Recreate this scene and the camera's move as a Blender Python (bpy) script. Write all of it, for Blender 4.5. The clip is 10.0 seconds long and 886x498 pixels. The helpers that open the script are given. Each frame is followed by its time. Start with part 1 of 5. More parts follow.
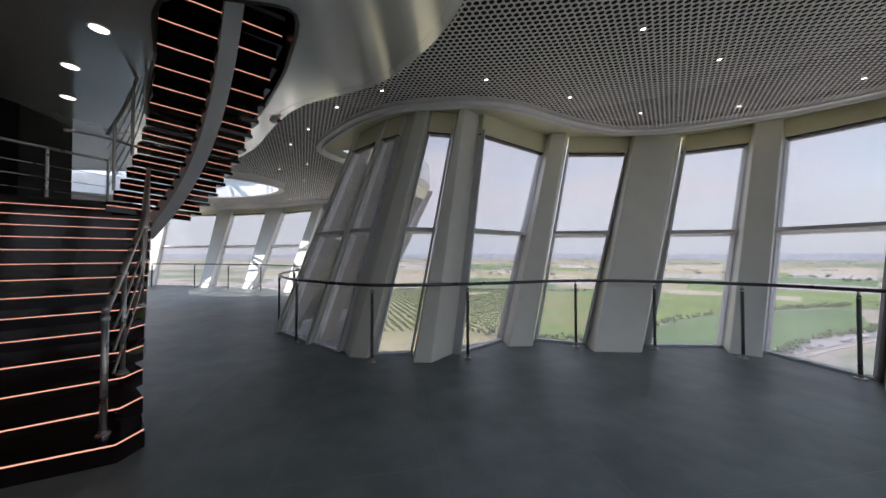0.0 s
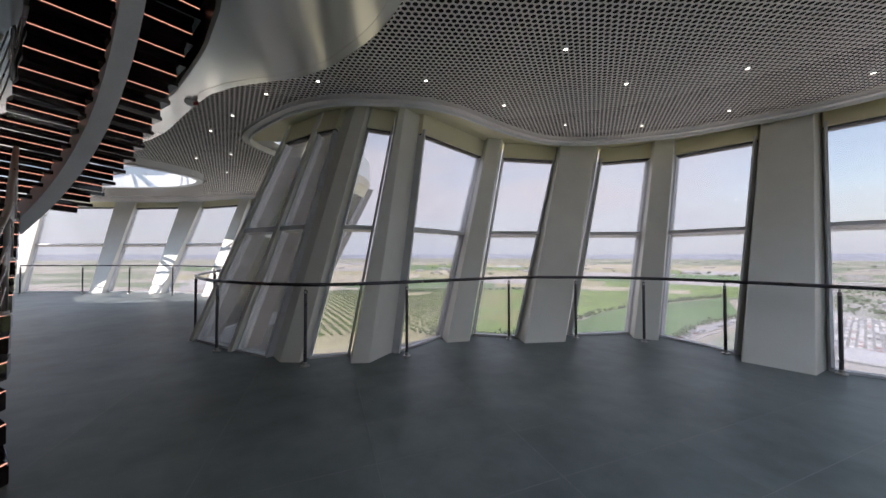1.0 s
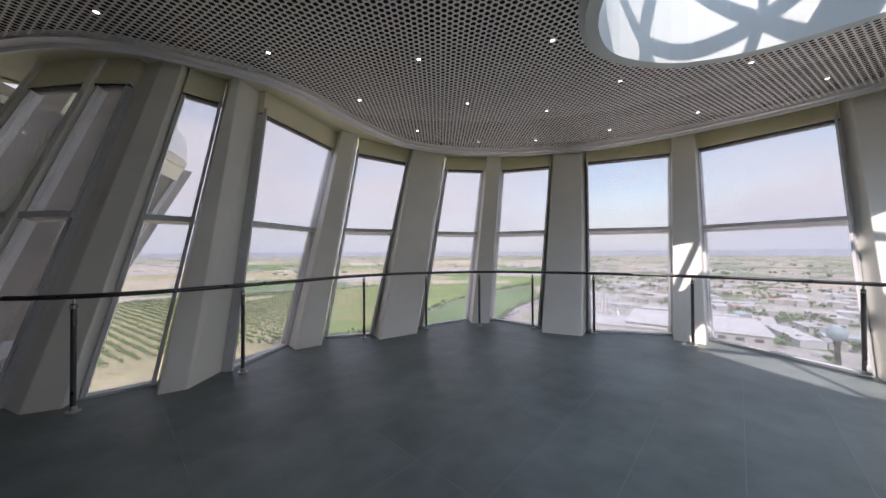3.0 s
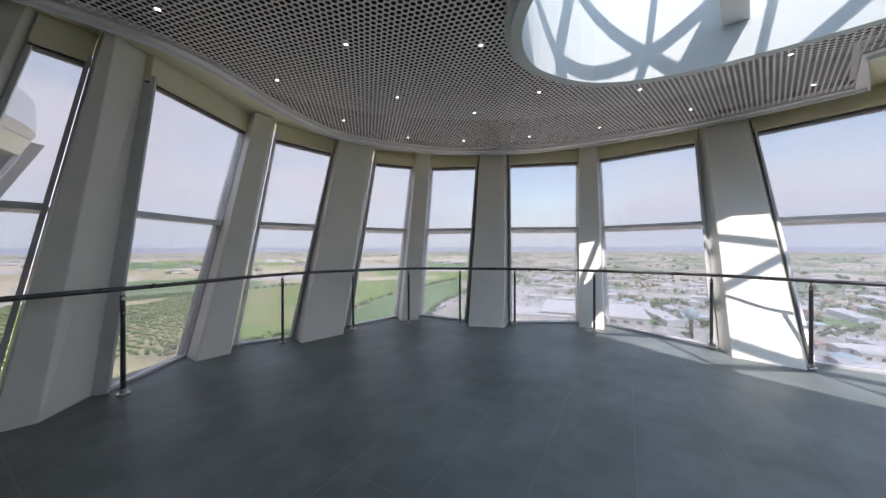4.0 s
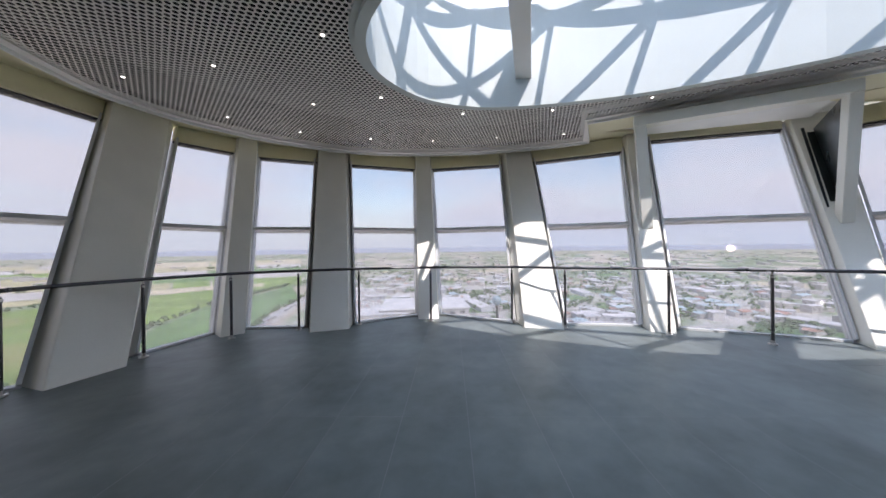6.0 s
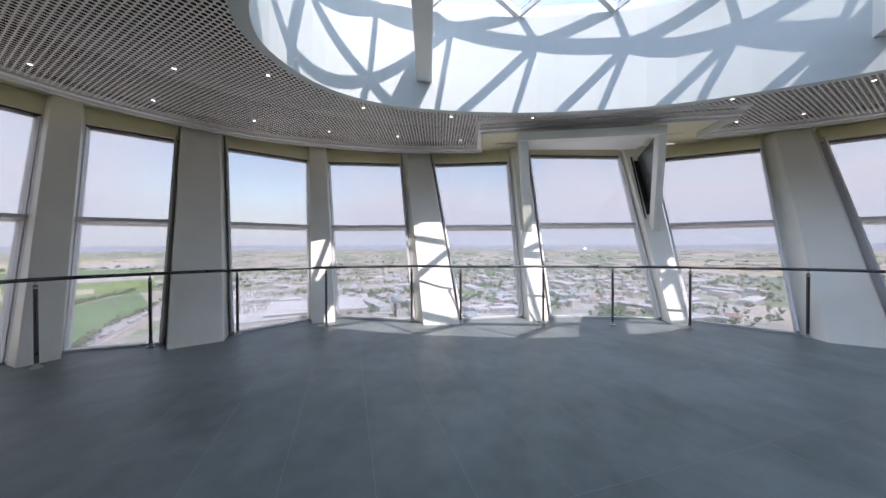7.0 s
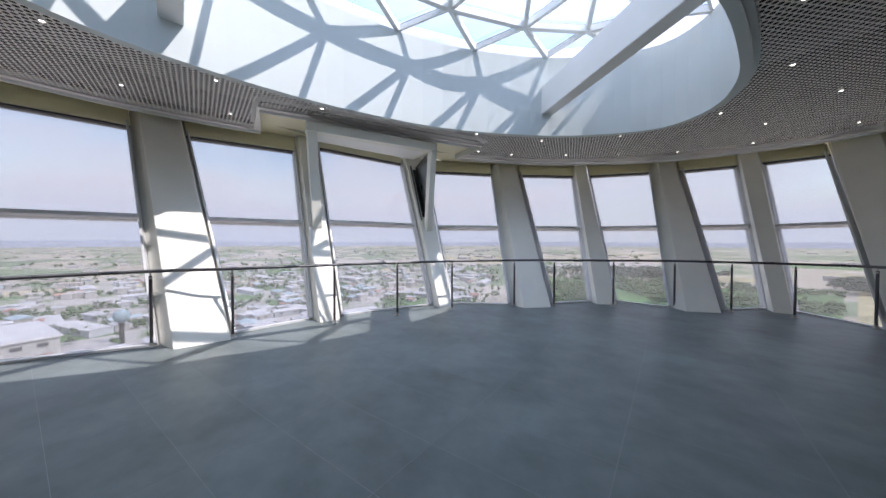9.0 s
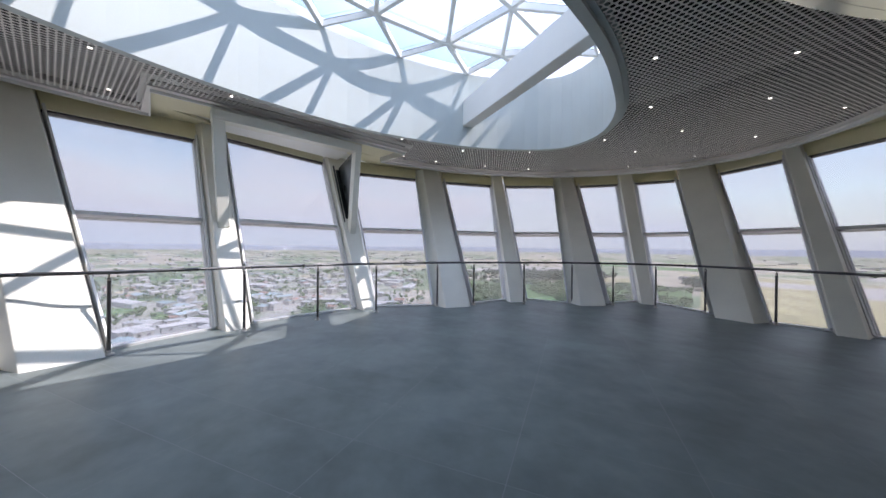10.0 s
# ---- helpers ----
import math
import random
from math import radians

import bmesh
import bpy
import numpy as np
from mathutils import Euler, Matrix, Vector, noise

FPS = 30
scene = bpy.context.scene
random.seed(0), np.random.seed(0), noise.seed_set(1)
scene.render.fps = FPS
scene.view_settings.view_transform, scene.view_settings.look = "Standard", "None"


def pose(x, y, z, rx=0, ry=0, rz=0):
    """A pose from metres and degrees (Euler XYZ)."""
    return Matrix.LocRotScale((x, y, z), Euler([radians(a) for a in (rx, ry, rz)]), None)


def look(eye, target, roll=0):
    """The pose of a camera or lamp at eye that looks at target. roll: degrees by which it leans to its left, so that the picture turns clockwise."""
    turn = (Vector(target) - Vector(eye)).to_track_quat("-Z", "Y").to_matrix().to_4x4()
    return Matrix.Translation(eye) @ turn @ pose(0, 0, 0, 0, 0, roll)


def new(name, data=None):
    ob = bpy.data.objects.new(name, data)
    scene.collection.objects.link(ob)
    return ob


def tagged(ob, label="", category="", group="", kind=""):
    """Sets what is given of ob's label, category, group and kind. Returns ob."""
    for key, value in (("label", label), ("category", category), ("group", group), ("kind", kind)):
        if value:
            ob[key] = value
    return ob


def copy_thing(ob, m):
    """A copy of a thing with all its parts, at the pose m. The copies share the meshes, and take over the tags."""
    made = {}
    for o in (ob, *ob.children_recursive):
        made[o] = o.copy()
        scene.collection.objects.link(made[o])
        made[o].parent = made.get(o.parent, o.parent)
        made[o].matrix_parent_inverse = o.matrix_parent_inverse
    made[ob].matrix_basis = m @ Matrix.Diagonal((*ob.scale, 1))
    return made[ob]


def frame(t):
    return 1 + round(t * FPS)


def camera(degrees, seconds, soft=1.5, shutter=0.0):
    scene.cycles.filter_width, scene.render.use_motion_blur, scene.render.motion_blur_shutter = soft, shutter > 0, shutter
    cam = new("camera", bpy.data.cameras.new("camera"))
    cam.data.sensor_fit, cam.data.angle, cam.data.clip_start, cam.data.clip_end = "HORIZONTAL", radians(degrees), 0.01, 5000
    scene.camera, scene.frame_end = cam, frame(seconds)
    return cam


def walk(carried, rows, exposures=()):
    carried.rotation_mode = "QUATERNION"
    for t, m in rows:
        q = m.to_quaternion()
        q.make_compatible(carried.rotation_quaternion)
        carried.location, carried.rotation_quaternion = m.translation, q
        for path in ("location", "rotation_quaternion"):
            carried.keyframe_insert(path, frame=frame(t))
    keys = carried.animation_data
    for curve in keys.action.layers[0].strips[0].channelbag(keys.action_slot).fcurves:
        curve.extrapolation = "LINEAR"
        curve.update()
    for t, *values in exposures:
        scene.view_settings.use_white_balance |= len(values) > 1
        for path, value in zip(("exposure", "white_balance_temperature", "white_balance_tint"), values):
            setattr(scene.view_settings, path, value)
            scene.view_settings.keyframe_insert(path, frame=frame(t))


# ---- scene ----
cam = camera(109.4, 10.0)
PATH = [
    (0, (-0.136, 1.777, 1.488), (-0.347, 3.765, 1.523), -0.0),
    (0.5, (-0.08, 1.752, 1.465), (-0.127, 3.751, 1.506), -0.0),
    (1, (-0.097, 1.742, 1.456), (0.06, 3.736, 1.494), -0.0),
    (1.5, (-0.121, 1.723, 1.456), (0.256, 3.687, 1.485), -0.2),
    (2, (-0.134, 1.718, 1.458), (0.47, 3.625, 1.475), -0.5),
    (2.5, (-0.125, 1.732, 1.452), (0.695, 3.556, 1.477), -0.5),
    (4, (-0.112, 1.798, 1.47), (1.271, 3.243, 1.464), -0.1),
    (4.5, (-0.121, 1.802, 1.467), (1.42, 3.077, 1.459), -0.4),
    (5, (-0.135, 1.805, 1.456), (1.546, 2.889, 1.447), -0.4),
    (5.5, (-0.203, 1.823, 1.435), (1.601, 2.686, 1.432), -0.7),
    (7, (-0.173, 1.872, 1.454), (1.827, 1.844, 1.435), -0.2),
    (7.5, (-0.14, 1.895, 1.467), (1.825, 1.522, 1.438), -0.1),
    (8, (-0.143, 1.899, 1.449), (1.731, 1.204, 1.419), -0.0),
    (8.5, (-0.153, 1.909, 1.444), (1.589, 0.928, 1.409), 0.4),
    (9, (-0.057, 1.865, 1.478), (1.52, 0.635, 1.436), 0.1),
    (9.5, (-0.17, 1.913, 1.448), (1.252, 0.507, 1.418), 0.2),
    (10, (-0.172, 1.947, 1.432), (1.073, 0.382, 1.423), 0.6),
]
EXPOSURES = [(0, 1.21, 6830, 18), (2.5, 1.34, 7080, 23), (4.5, 1.25, 6650, 18), (7, 1.27, 6680, 20), (10, 1.25, 6590, 19)]
walk(cam, [(t, look(eye, target, roll)) for t, eye, target, roll in PATH], EXPOSURES)

# ---- world and sun ----
SUN_STEP = Vector((0.70, 0.50, -1.0))          # the way sunlight travels
sun_data = bpy.data.lights.new("sun", "SUN")
sun_data.energy, sun_data.angle, sun_data.color = 2.0, radians(0.5), (1.0, 0.98, 0.95)
sun = new("sun", sun_data)
sun.matrix_world = look((0, 0, 200), Vector((0, 0, 200)) + SUN_STEP)
up_way = -SUN_STEP.normalized()

world = bpy.data.worlds.new("world")
scene.world = world
world.use_nodes = True
wn, wl = world.node_tree.nodes, world.node_tree.links
wn.clear()
sky = wn.new("ShaderNodeTexSky")
sky.sky_type, sky.sun_disc = "NISHITA", False
sky.sun_elevation = math.asin(up_way.z)
sky.sun_rotation = math.atan2(up_way.x, up_way.y)
sky.altitude, sky.air_density, sky.dust_density, sky.ozone_density = 50, 1.3, 0.5, 2.5
w_coord = wn.new("ShaderNodeTexCoord")
w_map = wn.new("ShaderNodeMapping")
w_map.inputs["Scale"].default_value = (1.0, 1.0, 3.2)
w_noise = wn.new("ShaderNodeTexNoise")
w_noise.inputs["Scale"].default_value, w_noise.inputs["Detail"].default_value = 1.7, 5.0
w_ramp = wn.new("ShaderNodeValToRGB")
w_ramp.color_ramp.elements[0].position, w_ramp.color_ramp.elements[0].color = 0.35, (0.19, 0.19, 0.19, 1)
w_ramp.color_ramp.elements[1].position, w_ramp.color_ramp.elements[1].color = 0.62, (1, 1, 1, 1)
w_mix = wn.new("ShaderNodeMixRGB")
w_mix.inputs[2].default_value = (4.45, 4.62, 5.30, 1)
w_back = wn.new("ShaderNodeBackground")
w_back.inputs["Strength"].default_value = 0.114
w_out = wn.new("ShaderNodeOutputWorld")
wl.new(w_coord.outputs["Generated"], w_map.inputs["Vector"])
wl.new(w_map.outputs[0], w_noise.inputs["Vector"])
wl.new(w_noise.outputs["Fac"], w_ramp.inputs["Fac"])
wl.new(w_ramp.outputs["Color"], w_mix.inputs[0])
wl.new(sky.outputs["Color"], w_mix.inputs[1])
w_xyz, w_lift, w_gain = wn.new("ShaderNodeSeparateXYZ"), wn.new("ShaderNodeMapRange"), wn.new("ShaderNodeVectorMath")
w_gain.operation = "SCALE"
w_lift.inputs["From Min"].default_value, w_lift.inputs["From Max"].default_value = 0.35, 0.9
w_lift.inputs["To Min"].default_value, w_lift.inputs["To Max"].default_value = 1.0, 2.3
wl.new(w_coord.outputs["Generated"], w_xyz.inputs[0])
wl.new(w_xyz.outputs["Z"], w_lift.inputs["Value"])
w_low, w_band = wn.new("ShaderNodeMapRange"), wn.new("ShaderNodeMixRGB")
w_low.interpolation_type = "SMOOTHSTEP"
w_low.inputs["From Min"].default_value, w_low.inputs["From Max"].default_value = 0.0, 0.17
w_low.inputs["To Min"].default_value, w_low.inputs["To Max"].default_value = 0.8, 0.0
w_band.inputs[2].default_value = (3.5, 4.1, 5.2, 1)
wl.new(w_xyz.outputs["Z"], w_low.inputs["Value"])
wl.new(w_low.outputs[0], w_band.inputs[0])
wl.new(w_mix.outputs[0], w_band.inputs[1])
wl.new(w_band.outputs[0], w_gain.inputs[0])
wl.new(w_lift.outputs[0], w_gain.inputs["Scale"])
wl.new(w_gain.outputs[0], w_back.inputs["Color"])
wl.new(w_back.outputs[0], w_out.inputs["Surface"])


# ---- materials ----
def material(name, color, rough=0.5, metal=0.0, vary=0.12, scale=3.0, fine=60.0, bump=0.02, island=0.0, spec=0.5, world_space=False):
    """Painted, stone or metal surface: base colour with broad and fine variation, and a fine relief."""
    m = bpy.data.materials.new(name)
    m.use_nodes = True
    n, l = m.node_tree.nodes, m.node_tree.links
    b = n["Principled BSDF"]
    b.inputs["Metallic"].default_value = metal
    b.inputs["Specular IOR Level"].default_value = spec
    tc = n.new("ShaderNodeNewGeometry" if world_space else "ShaderNodeTexCoord")
    big, small = n.new("ShaderNodeTexNoise"), n.new("ShaderNodeTexNoise")
    big.inputs["Scale"].default_value, big.inputs["Detail"].default_value = scale, 5.0
    small.inputs["Scale"].default_value, small.inputs["Detail"].default_value = fine, 3.0
    for t in (big, small):
        l.new(tc.outputs["Position" if world_space else "Object"], t.inputs["Vector"])
    add = n.new("ShaderNodeMath")
    add.operation = "ADD"
    half = n.new("ShaderNodeMath")
    half.operation = "MULTIPLY"
    half.inputs[1].default_value = 0.4
    l.new(small.outputs["Fac"], half.inputs[0])
    l.new(big.outputs["Fac"], add.inputs[0])
    l.new(half.outputs[0], add.inputs[1])
    span = n.new("ShaderNodeMapRange")
    span.inputs["From Min"].default_value, span.inputs["From Max"].default_value = 0.4, 1.0
    span.inputs["To Min"].default_value, span.inputs["To Max"].default_value = 1 - vary, 1 + vary
    l.new(add.outputs[0], span.inputs["Value"])
    last = span.outputs[0]
    if island:
        info = n.new("ShaderNodeObjectInfo")
        per = n.new("ShaderNodeMapRange")
        per.inputs["To Min"].default_value, per.inputs["To Max"].default_value = 1 - island, 1 + island
        l.new(info.outputs["Random"], per.inputs["Value"])
        mul = n.new("ShaderNodeMath")
        mul.operation = "MULTIPLY"
        l.new(last, mul.inputs[0])
        l.new(per.outputs[0], mul.inputs[1])
        last = mul.outputs[0]
    tint = n.new("ShaderNodeVectorMath")
    tint.operation = "SCALE"
    tint.inputs[0].default_value = color
    l.new(last, tint.inputs["Scale"])
    l.new(tint.outputs[0], b.inputs["Base Color"])
    r = n.new("ShaderNodeMapRange")
    r.inputs["To Min"].default_value, r.inputs["To Max"].default_value = max(0.02, rough - 0.1), min(1, rough + 0.1)
    l.new(big.outputs["Fac"], r.inputs["Value"])
    l.new(r.outputs[0], b.inputs["Roughness"])
    if bump:
        bp = n.new("ShaderNodeBump")
        bp.inputs["Strength"].default_value, bp.inputs["Distance"].default_value = bump * 4, 0.004
        l.new(small.outputs["Fac"], bp.inputs["Height"])
        l.new(bp.outputs[0], b.inputs["Normal"])
    return m


def glass_material(name, tint, gloss=1.0, haze_veil=0.05):
    """Clear pane: lets light straight through and mirrors by the Fresnel law."""
    m = bpy.data.materials.new(name)
    m.use_nodes = True
    n, l = m.node_tree.nodes, m.node_tree.links
    n.clear()
    clear, shine, mix = n.new("ShaderNodeBsdfTransparent"), n.new("ShaderNodeBsdfGlossy"), n.new("ShaderNodeMixShader")
    facing, power, span, out = n.new("ShaderNodeLayerWeight"), n.new("ShaderNodeMath"), n.new("ShaderNodeMapRange"), n.new("ShaderNodeOutputMaterial")
    clear.inputs["Color"].default_value = (*tint, 1)
    shine.inputs["Roughness"].default_value = 0.01
    power.operation = "POWER"
    power.inputs[1].default_value = 5.0
    span.inputs["To Min"].default_value, span.inputs["To Max"].default_value = 0.02 * gloss, 1.0
    l.new(facing.outputs["Facing"], power.inputs[0])
    l.new(power.outputs[0], span.inputs["Value"])
    l.new(span.outputs[0], mix.inputs[0])
    l.new(clear.outputs[0], mix.inputs[1])
    l.new(shine.outputs[0], mix.inputs[2])
    # translucent film imitates haze and glare; on roof panes it softens sun contrast
    haze_film, film, veil = n.new("ShaderNodeBsdfTranslucent"), n.new("ShaderNodeMixShader"), n.new("ShaderNodeTexNoise")
    haze_film.inputs["Color"].default_value = (0.9, 0.9, 0.92, 1)
    veil.inputs["Scale"].default_value, veil.inputs["Detail"].default_value = 2.0, 4
    rng = n.new("ShaderNodeMapRange")
    rng.inputs["To Min"].default_value, rng.inputs["To Max"].default_value = haze_veil * 0.6, haze_veil * 1.4
    l.new(veil.outputs["Fac"], rng.inputs["Value"])
    l.new(rng.outputs[0], film.inputs[0])
    l.new(mix.outputs[0], film.inputs[1])
    l.new(haze_film.outputs[0], film.inputs[2])
    l.new(film.outputs[0], out.inputs["Surface"])
    return m


def glow_material(name, color, strength):
    m = bpy.data.materials.new(name)
    m.use_nodes = True
    b = m.node_tree.nodes["Principled BSDF"]
    b.inputs["Base Color"].default_value = (*color, 1)
    b.inputs["Emission Color"].default_value = (*color, 1)
    b.inputs["Emission Strength"].default_value = strength
    return m


def slate_material():
    """Dark grey stone-look tile: cloudy blotches, brushed streaks, fine grain and an uneven sheen."""
    m = bpy.data.materials.new("slate_tile")
    m.use_nodes = True
    n, l = m.node_tree.nodes, m.node_tree.links
    b = n["Principled BSDF"]
    geo = n.new("ShaderNodeNewGeometry")
    turn = n.new("ShaderNodeMapping")
    turn.inputs["Rotation"].default_value, turn.inputs["Scale"].default_value = (0, 0, 0.9), (1.0, 1.15, 1.0)
    blot, streak, grain = n.new("ShaderNodeTexNoise"), n.new("ShaderNodeTexNoise"), n.new("ShaderNodeTexNoise")
    for t, s, d, r in ((blot, 0.9, 5, 0.55), (streak, 3.4, 6, 0.6), (grain, 45, 3, 0.5)):
        t.inputs["Scale"].default_value, t.inputs["Detail"].default_value, t.inputs["Roughness"].default_value = s, d, r
    blot.inputs["Distortion"].default_value, streak.inputs["Distortion"].default_value = 0.0, 0.0
    l.new(geo.outputs["Position"], blot.inputs["Vector"])
    l.new(geo.outputs["Position"], turn.inputs["Vector"])
    l.new(turn.outputs[0], streak.inputs["Vector"])
    l.new(geo.outputs["Position"], grain.inputs["Vector"])
    mix1, mix2 = n.new("ShaderNodeMath"), n.new("ShaderNodeMath")
    mix1.operation = mix2.operation = "MULTIPLY_ADD"
    mix1.inputs[1].default_value, mix2.inputs[1].default_value = 0.6, 0.015
    l.new(streak.outputs["Fac"], mix1.inputs[0])
    l.new(blot.outputs["Fac"], mix1.inputs[2])
    l.new(grain.outputs["Fac"], mix2.inputs[0])
    l.new(mix1.outputs[0], mix2.inputs[2])
    ramp = n.new("ShaderNodeValToRGB")
    ramp.color_ramp.elements[0].position, ramp.color_ramp.elements[0].color = 0.22, (0.112, 0.131, 0.130, 1)
    ramp.color_ramp.elements[1].position, ramp.color_ramp.elements[1].color = 0.62, (0.262, 0.305, 0.302, 1)
    half = n.new("ShaderNodeMath")
    half.operation = "MULTIPLY"
    half.inputs[1].default_value = 0.5
    l.new(mix2.outputs[0], half.inputs[0])
    l.new(half.outputs[0], ramp.inputs["Fac"])
    info, per, scale = n.new("ShaderNodeObjectInfo"), n.new("ShaderNodeMapRange"), n.new("ShaderNodeVectorMath")
    per.inputs["To Min"].default_value, per.inputs["To Max"].default_value = 0.96, 1.04
    scale.operation = "SCALE"
    l.new(info.outputs["Random"], per.inputs["Value"])
    l.new(ramp.outputs["Color"], scale.inputs[0])
    l.new(per.outputs[0], scale.inputs["Scale"])
    l.new(scale.outputs[0], b.inputs["Base Color"])
    b.inputs["Roughness"].default_value = 0.42
    b.inputs["Specular IOR Level"].default_value = 0.28
    b.inputs["Specular Tint"].default_value = (0.82, 1.0, 1.0, 1)
    return m


def island_material(name, stops):
    """Paint whose colour changes from piece to piece of one mesh."""
    m = bpy.data.materials.new(name)
    m.use_nodes = True
    n, l = m.node_tree.nodes, m.node_tree.links
    geo, ramp = n.new("ShaderNodeNewGeometry"), n.new("ShaderNodeValToRGB")
    ramp.color_ramp.interpolation = "CONSTANT"
    while len(ramp.color_ramp.elements) < len(stops):
        ramp.color_ramp.elements.new(0.5)
    for e, (p, c) in zip(ramp.color_ramp.elements, stops):
        e.position, e.color = p, (*c, 1)
    l.new(geo.outputs["Random Per Island"], ramp.inputs["Fac"])
    l.new(ramp.outputs["Color"], n["Principled BSDF"].inputs["Base Color"])
    n["Principled BSDF"].inputs["Roughness"].default_value = 0.35
    return m


def mottled_material(name, a, b, scale):
    """Ground of two covers in uneven patches, each with its own grain."""
    m = material(name, a, 0.95, vary=0.3, scale=scale * 4, fine=0.6, bump=0)
    n, l = m.node_tree.nodes, m.node_tree.links
    b_in = n["Principled BSDF"].inputs["Base Color"]
    first = b_in.links[0].from_socket
    tc, noise_tex, ramp, mix = n.new("ShaderNodeTexCoord"), n.new("ShaderNodeTexNoise"), n.new("ShaderNodeValToRGB"), n.new("ShaderNodeMixRGB")
    noise_tex.inputs["Scale"].default_value, noise_tex.inputs["Detail"].default_value, noise_tex.inputs["Roughness"].default_value = scale, 8, 0.65
    ramp.color_ramp.elements[0].position, ramp.color_ramp.elements[1].position = 0.46, 0.56
    mix.inputs[2].default_value = (*b, 1)
    l.new(tc.outputs["Object"], noise_tex.inputs["Vector"])
    l.new(noise_tex.outputs["Fac"], ramp.inputs["Fac"])
    l.new(ramp.outputs["Color"], mix.inputs[0])
    l.new(first, mix.inputs[1])
    l.new(mix.outputs[0], b_in)
    return m


M_WHITE = material("white_paint", (0.87, 0.88, 0.86), 0.5, vary=0.05, scale=1.2, bump=0.02)
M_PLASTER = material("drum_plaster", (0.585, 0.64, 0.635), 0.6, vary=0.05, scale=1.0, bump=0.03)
M_CREAM = material("cream_paint", (0.86, 0.82, 0.60), 0.55, vary=0.05, scale=1.0, bump=0.02)
# white paint, its cream cast put in for warm bounced light
M_COLUMN = material("bounce_warmed_paint", (0.88, 0.87, 0.79), 0.42, vary=0.06, scale=1.5, bump=0.0)
M_COLUMN.node_tree.nodes["Principled BSDF"].inputs["Coat Weight"].default_value = 0.25
M_COLUMN.node_tree.nodes["Principled BSDF"].inputs["Coat Roughness"].default_value = 0.03
M_FRAME = material("frame_aluminium", (0.66, 0.67, 0.68), 0.42, 0.15, vary=0.08, scale=4, bump=0.01)
M_FIN = material("fin_aluminium", (0.20, 0.19, 0.175), 0.45, 0.3, vary=0.1, scale=3, bump=0.01)
# brown of the band reflected in and showing through the waist panes
M_BROWN = material("reflection_brown", (0.13, 0.112, 0.098), 0.5, vary=0.12, scale=3, bump=0.01)
M_GASKET = material("rubber_gasket", (0.06, 0.062, 0.065), 0.6, vary=0.1)
M_PERF = material("perforated_sheet", (0.89, 0.86, 0.83), 0.5, 0.0, vary=0.07, scale=1.2, bump=0.01)
# near-black colour stands in for the shade in the ceiling void
M_DARK = material("void_shade", (0.024, 0.022, 0.021), 0.9, vary=0.2)
M_STEEL = material("brushed_steel", (0.58, 0.56, 0.54), 0.30, 0.9, vary=0.05, scale=8, fine=120, bump=0.0)
M_STEEL_DARK = material("dark_steel", (0.13, 0.13, 0.135), 0.3, 0.9, vary=0.12, scale=8, fine=120, bump=0.01)
M_TILE = slate_material()
M_JOINT = material("joint_grout", (0.32, 0.33, 0.34), 0.8, vary=0.15)
# black stone; its red tinge carries the glow of the nosing strips
M_TREAD = material("glow_tinted_tread", (0.010, 0.004, 0.004), 0.06, vary=0.3, scale=6, bump=0.0, spec=0.5)
M_SATIN = material("satin_steel", (0.90, 0.94, 0.94), 0.36, 0.12, vary=0.1, scale=2, bump=0.0)
M_BRONZE = material("bronze_panel", (0.05, 0.042, 0.034), 0.35, 0.4, vary=0.2, scale=3)
# kept pale so the added closing wall bounces light onto the columns
M_CORE = material("pale_bounce_wall", (0.74, 0.73, 0.70), 0.5, vary=0.08, scale=1.0)
M_SOFFIT = material("soffit_gloss", (0.92, 0.92, 0.87), 0.17, 0.65, vary=0.05, scale=0.5, fine=1.3, bump=0.32, spec=1.0)
M_BLACK = material("black_lacquer", (0.004, 0.004, 0.0045), 0.5, vary=0.3, scale=2, spec=0.1)
M_RED = material("red_plastic", (0.35, 0.02, 0.02), 0.4)
M_GLASS = glass_material("clear_glass", (0.748, 0.76, 0.77), 1.0, 0.125)
# same glazing with less painted haze, for bays with a dark view behind
M_THIN_VEIL = glass_material("thin_veil_glass", (0.73, 0.745, 0.75), 2.0, 0.075)
# panes darkened to stand in for the far hall's dim interior
M_DARK_PANE = glass_material("darkened_glass", (0.22, 0.22, 0.215), 2.0, 0.02)
M_ROOFGLASS = glass_material("roof_glass", (0.71, 0.83, 0.91), 1.0, 0.10)
M_TINTED = material("tinted_panel", (0.02, 0.03, 0.03), 0.3, vary=0.2, scale=2)
M_LED = glow_material("led_strip", (1.0, 0.46, 0.34), 0.55)
M_LAMP = glow_material("lamp_lens", (1.0, 0.96, 0.9), 2.2)


# ---- building helpers ----
def part(name, bm, mat, parent=None, label="", kind="", smooth=False):
    """Links a bmesh as one mesh object under a thing or a part."""
    me = bpy.data.meshes.new(name)
    bmesh.ops.recalc_face_normals(bm, faces=bm.faces)
    bm.to_mesh(me)
    bm.free()
    me.materials.append(mat)
    if smooth:
        me.polygons.foreach_set("use_smooth", [True] * len(me.polygons))
    ob = new(name, me)
    ob.parent = parent
    return tagged(ob, label, kind=kind)


def thing(name, label, category, group="", kind="", at=(0, 0, 0)):
    ob = new(name)
    ob.empty_display_size = 0.2
    ob.location = at
    return tagged(ob, label, category, group, kind)


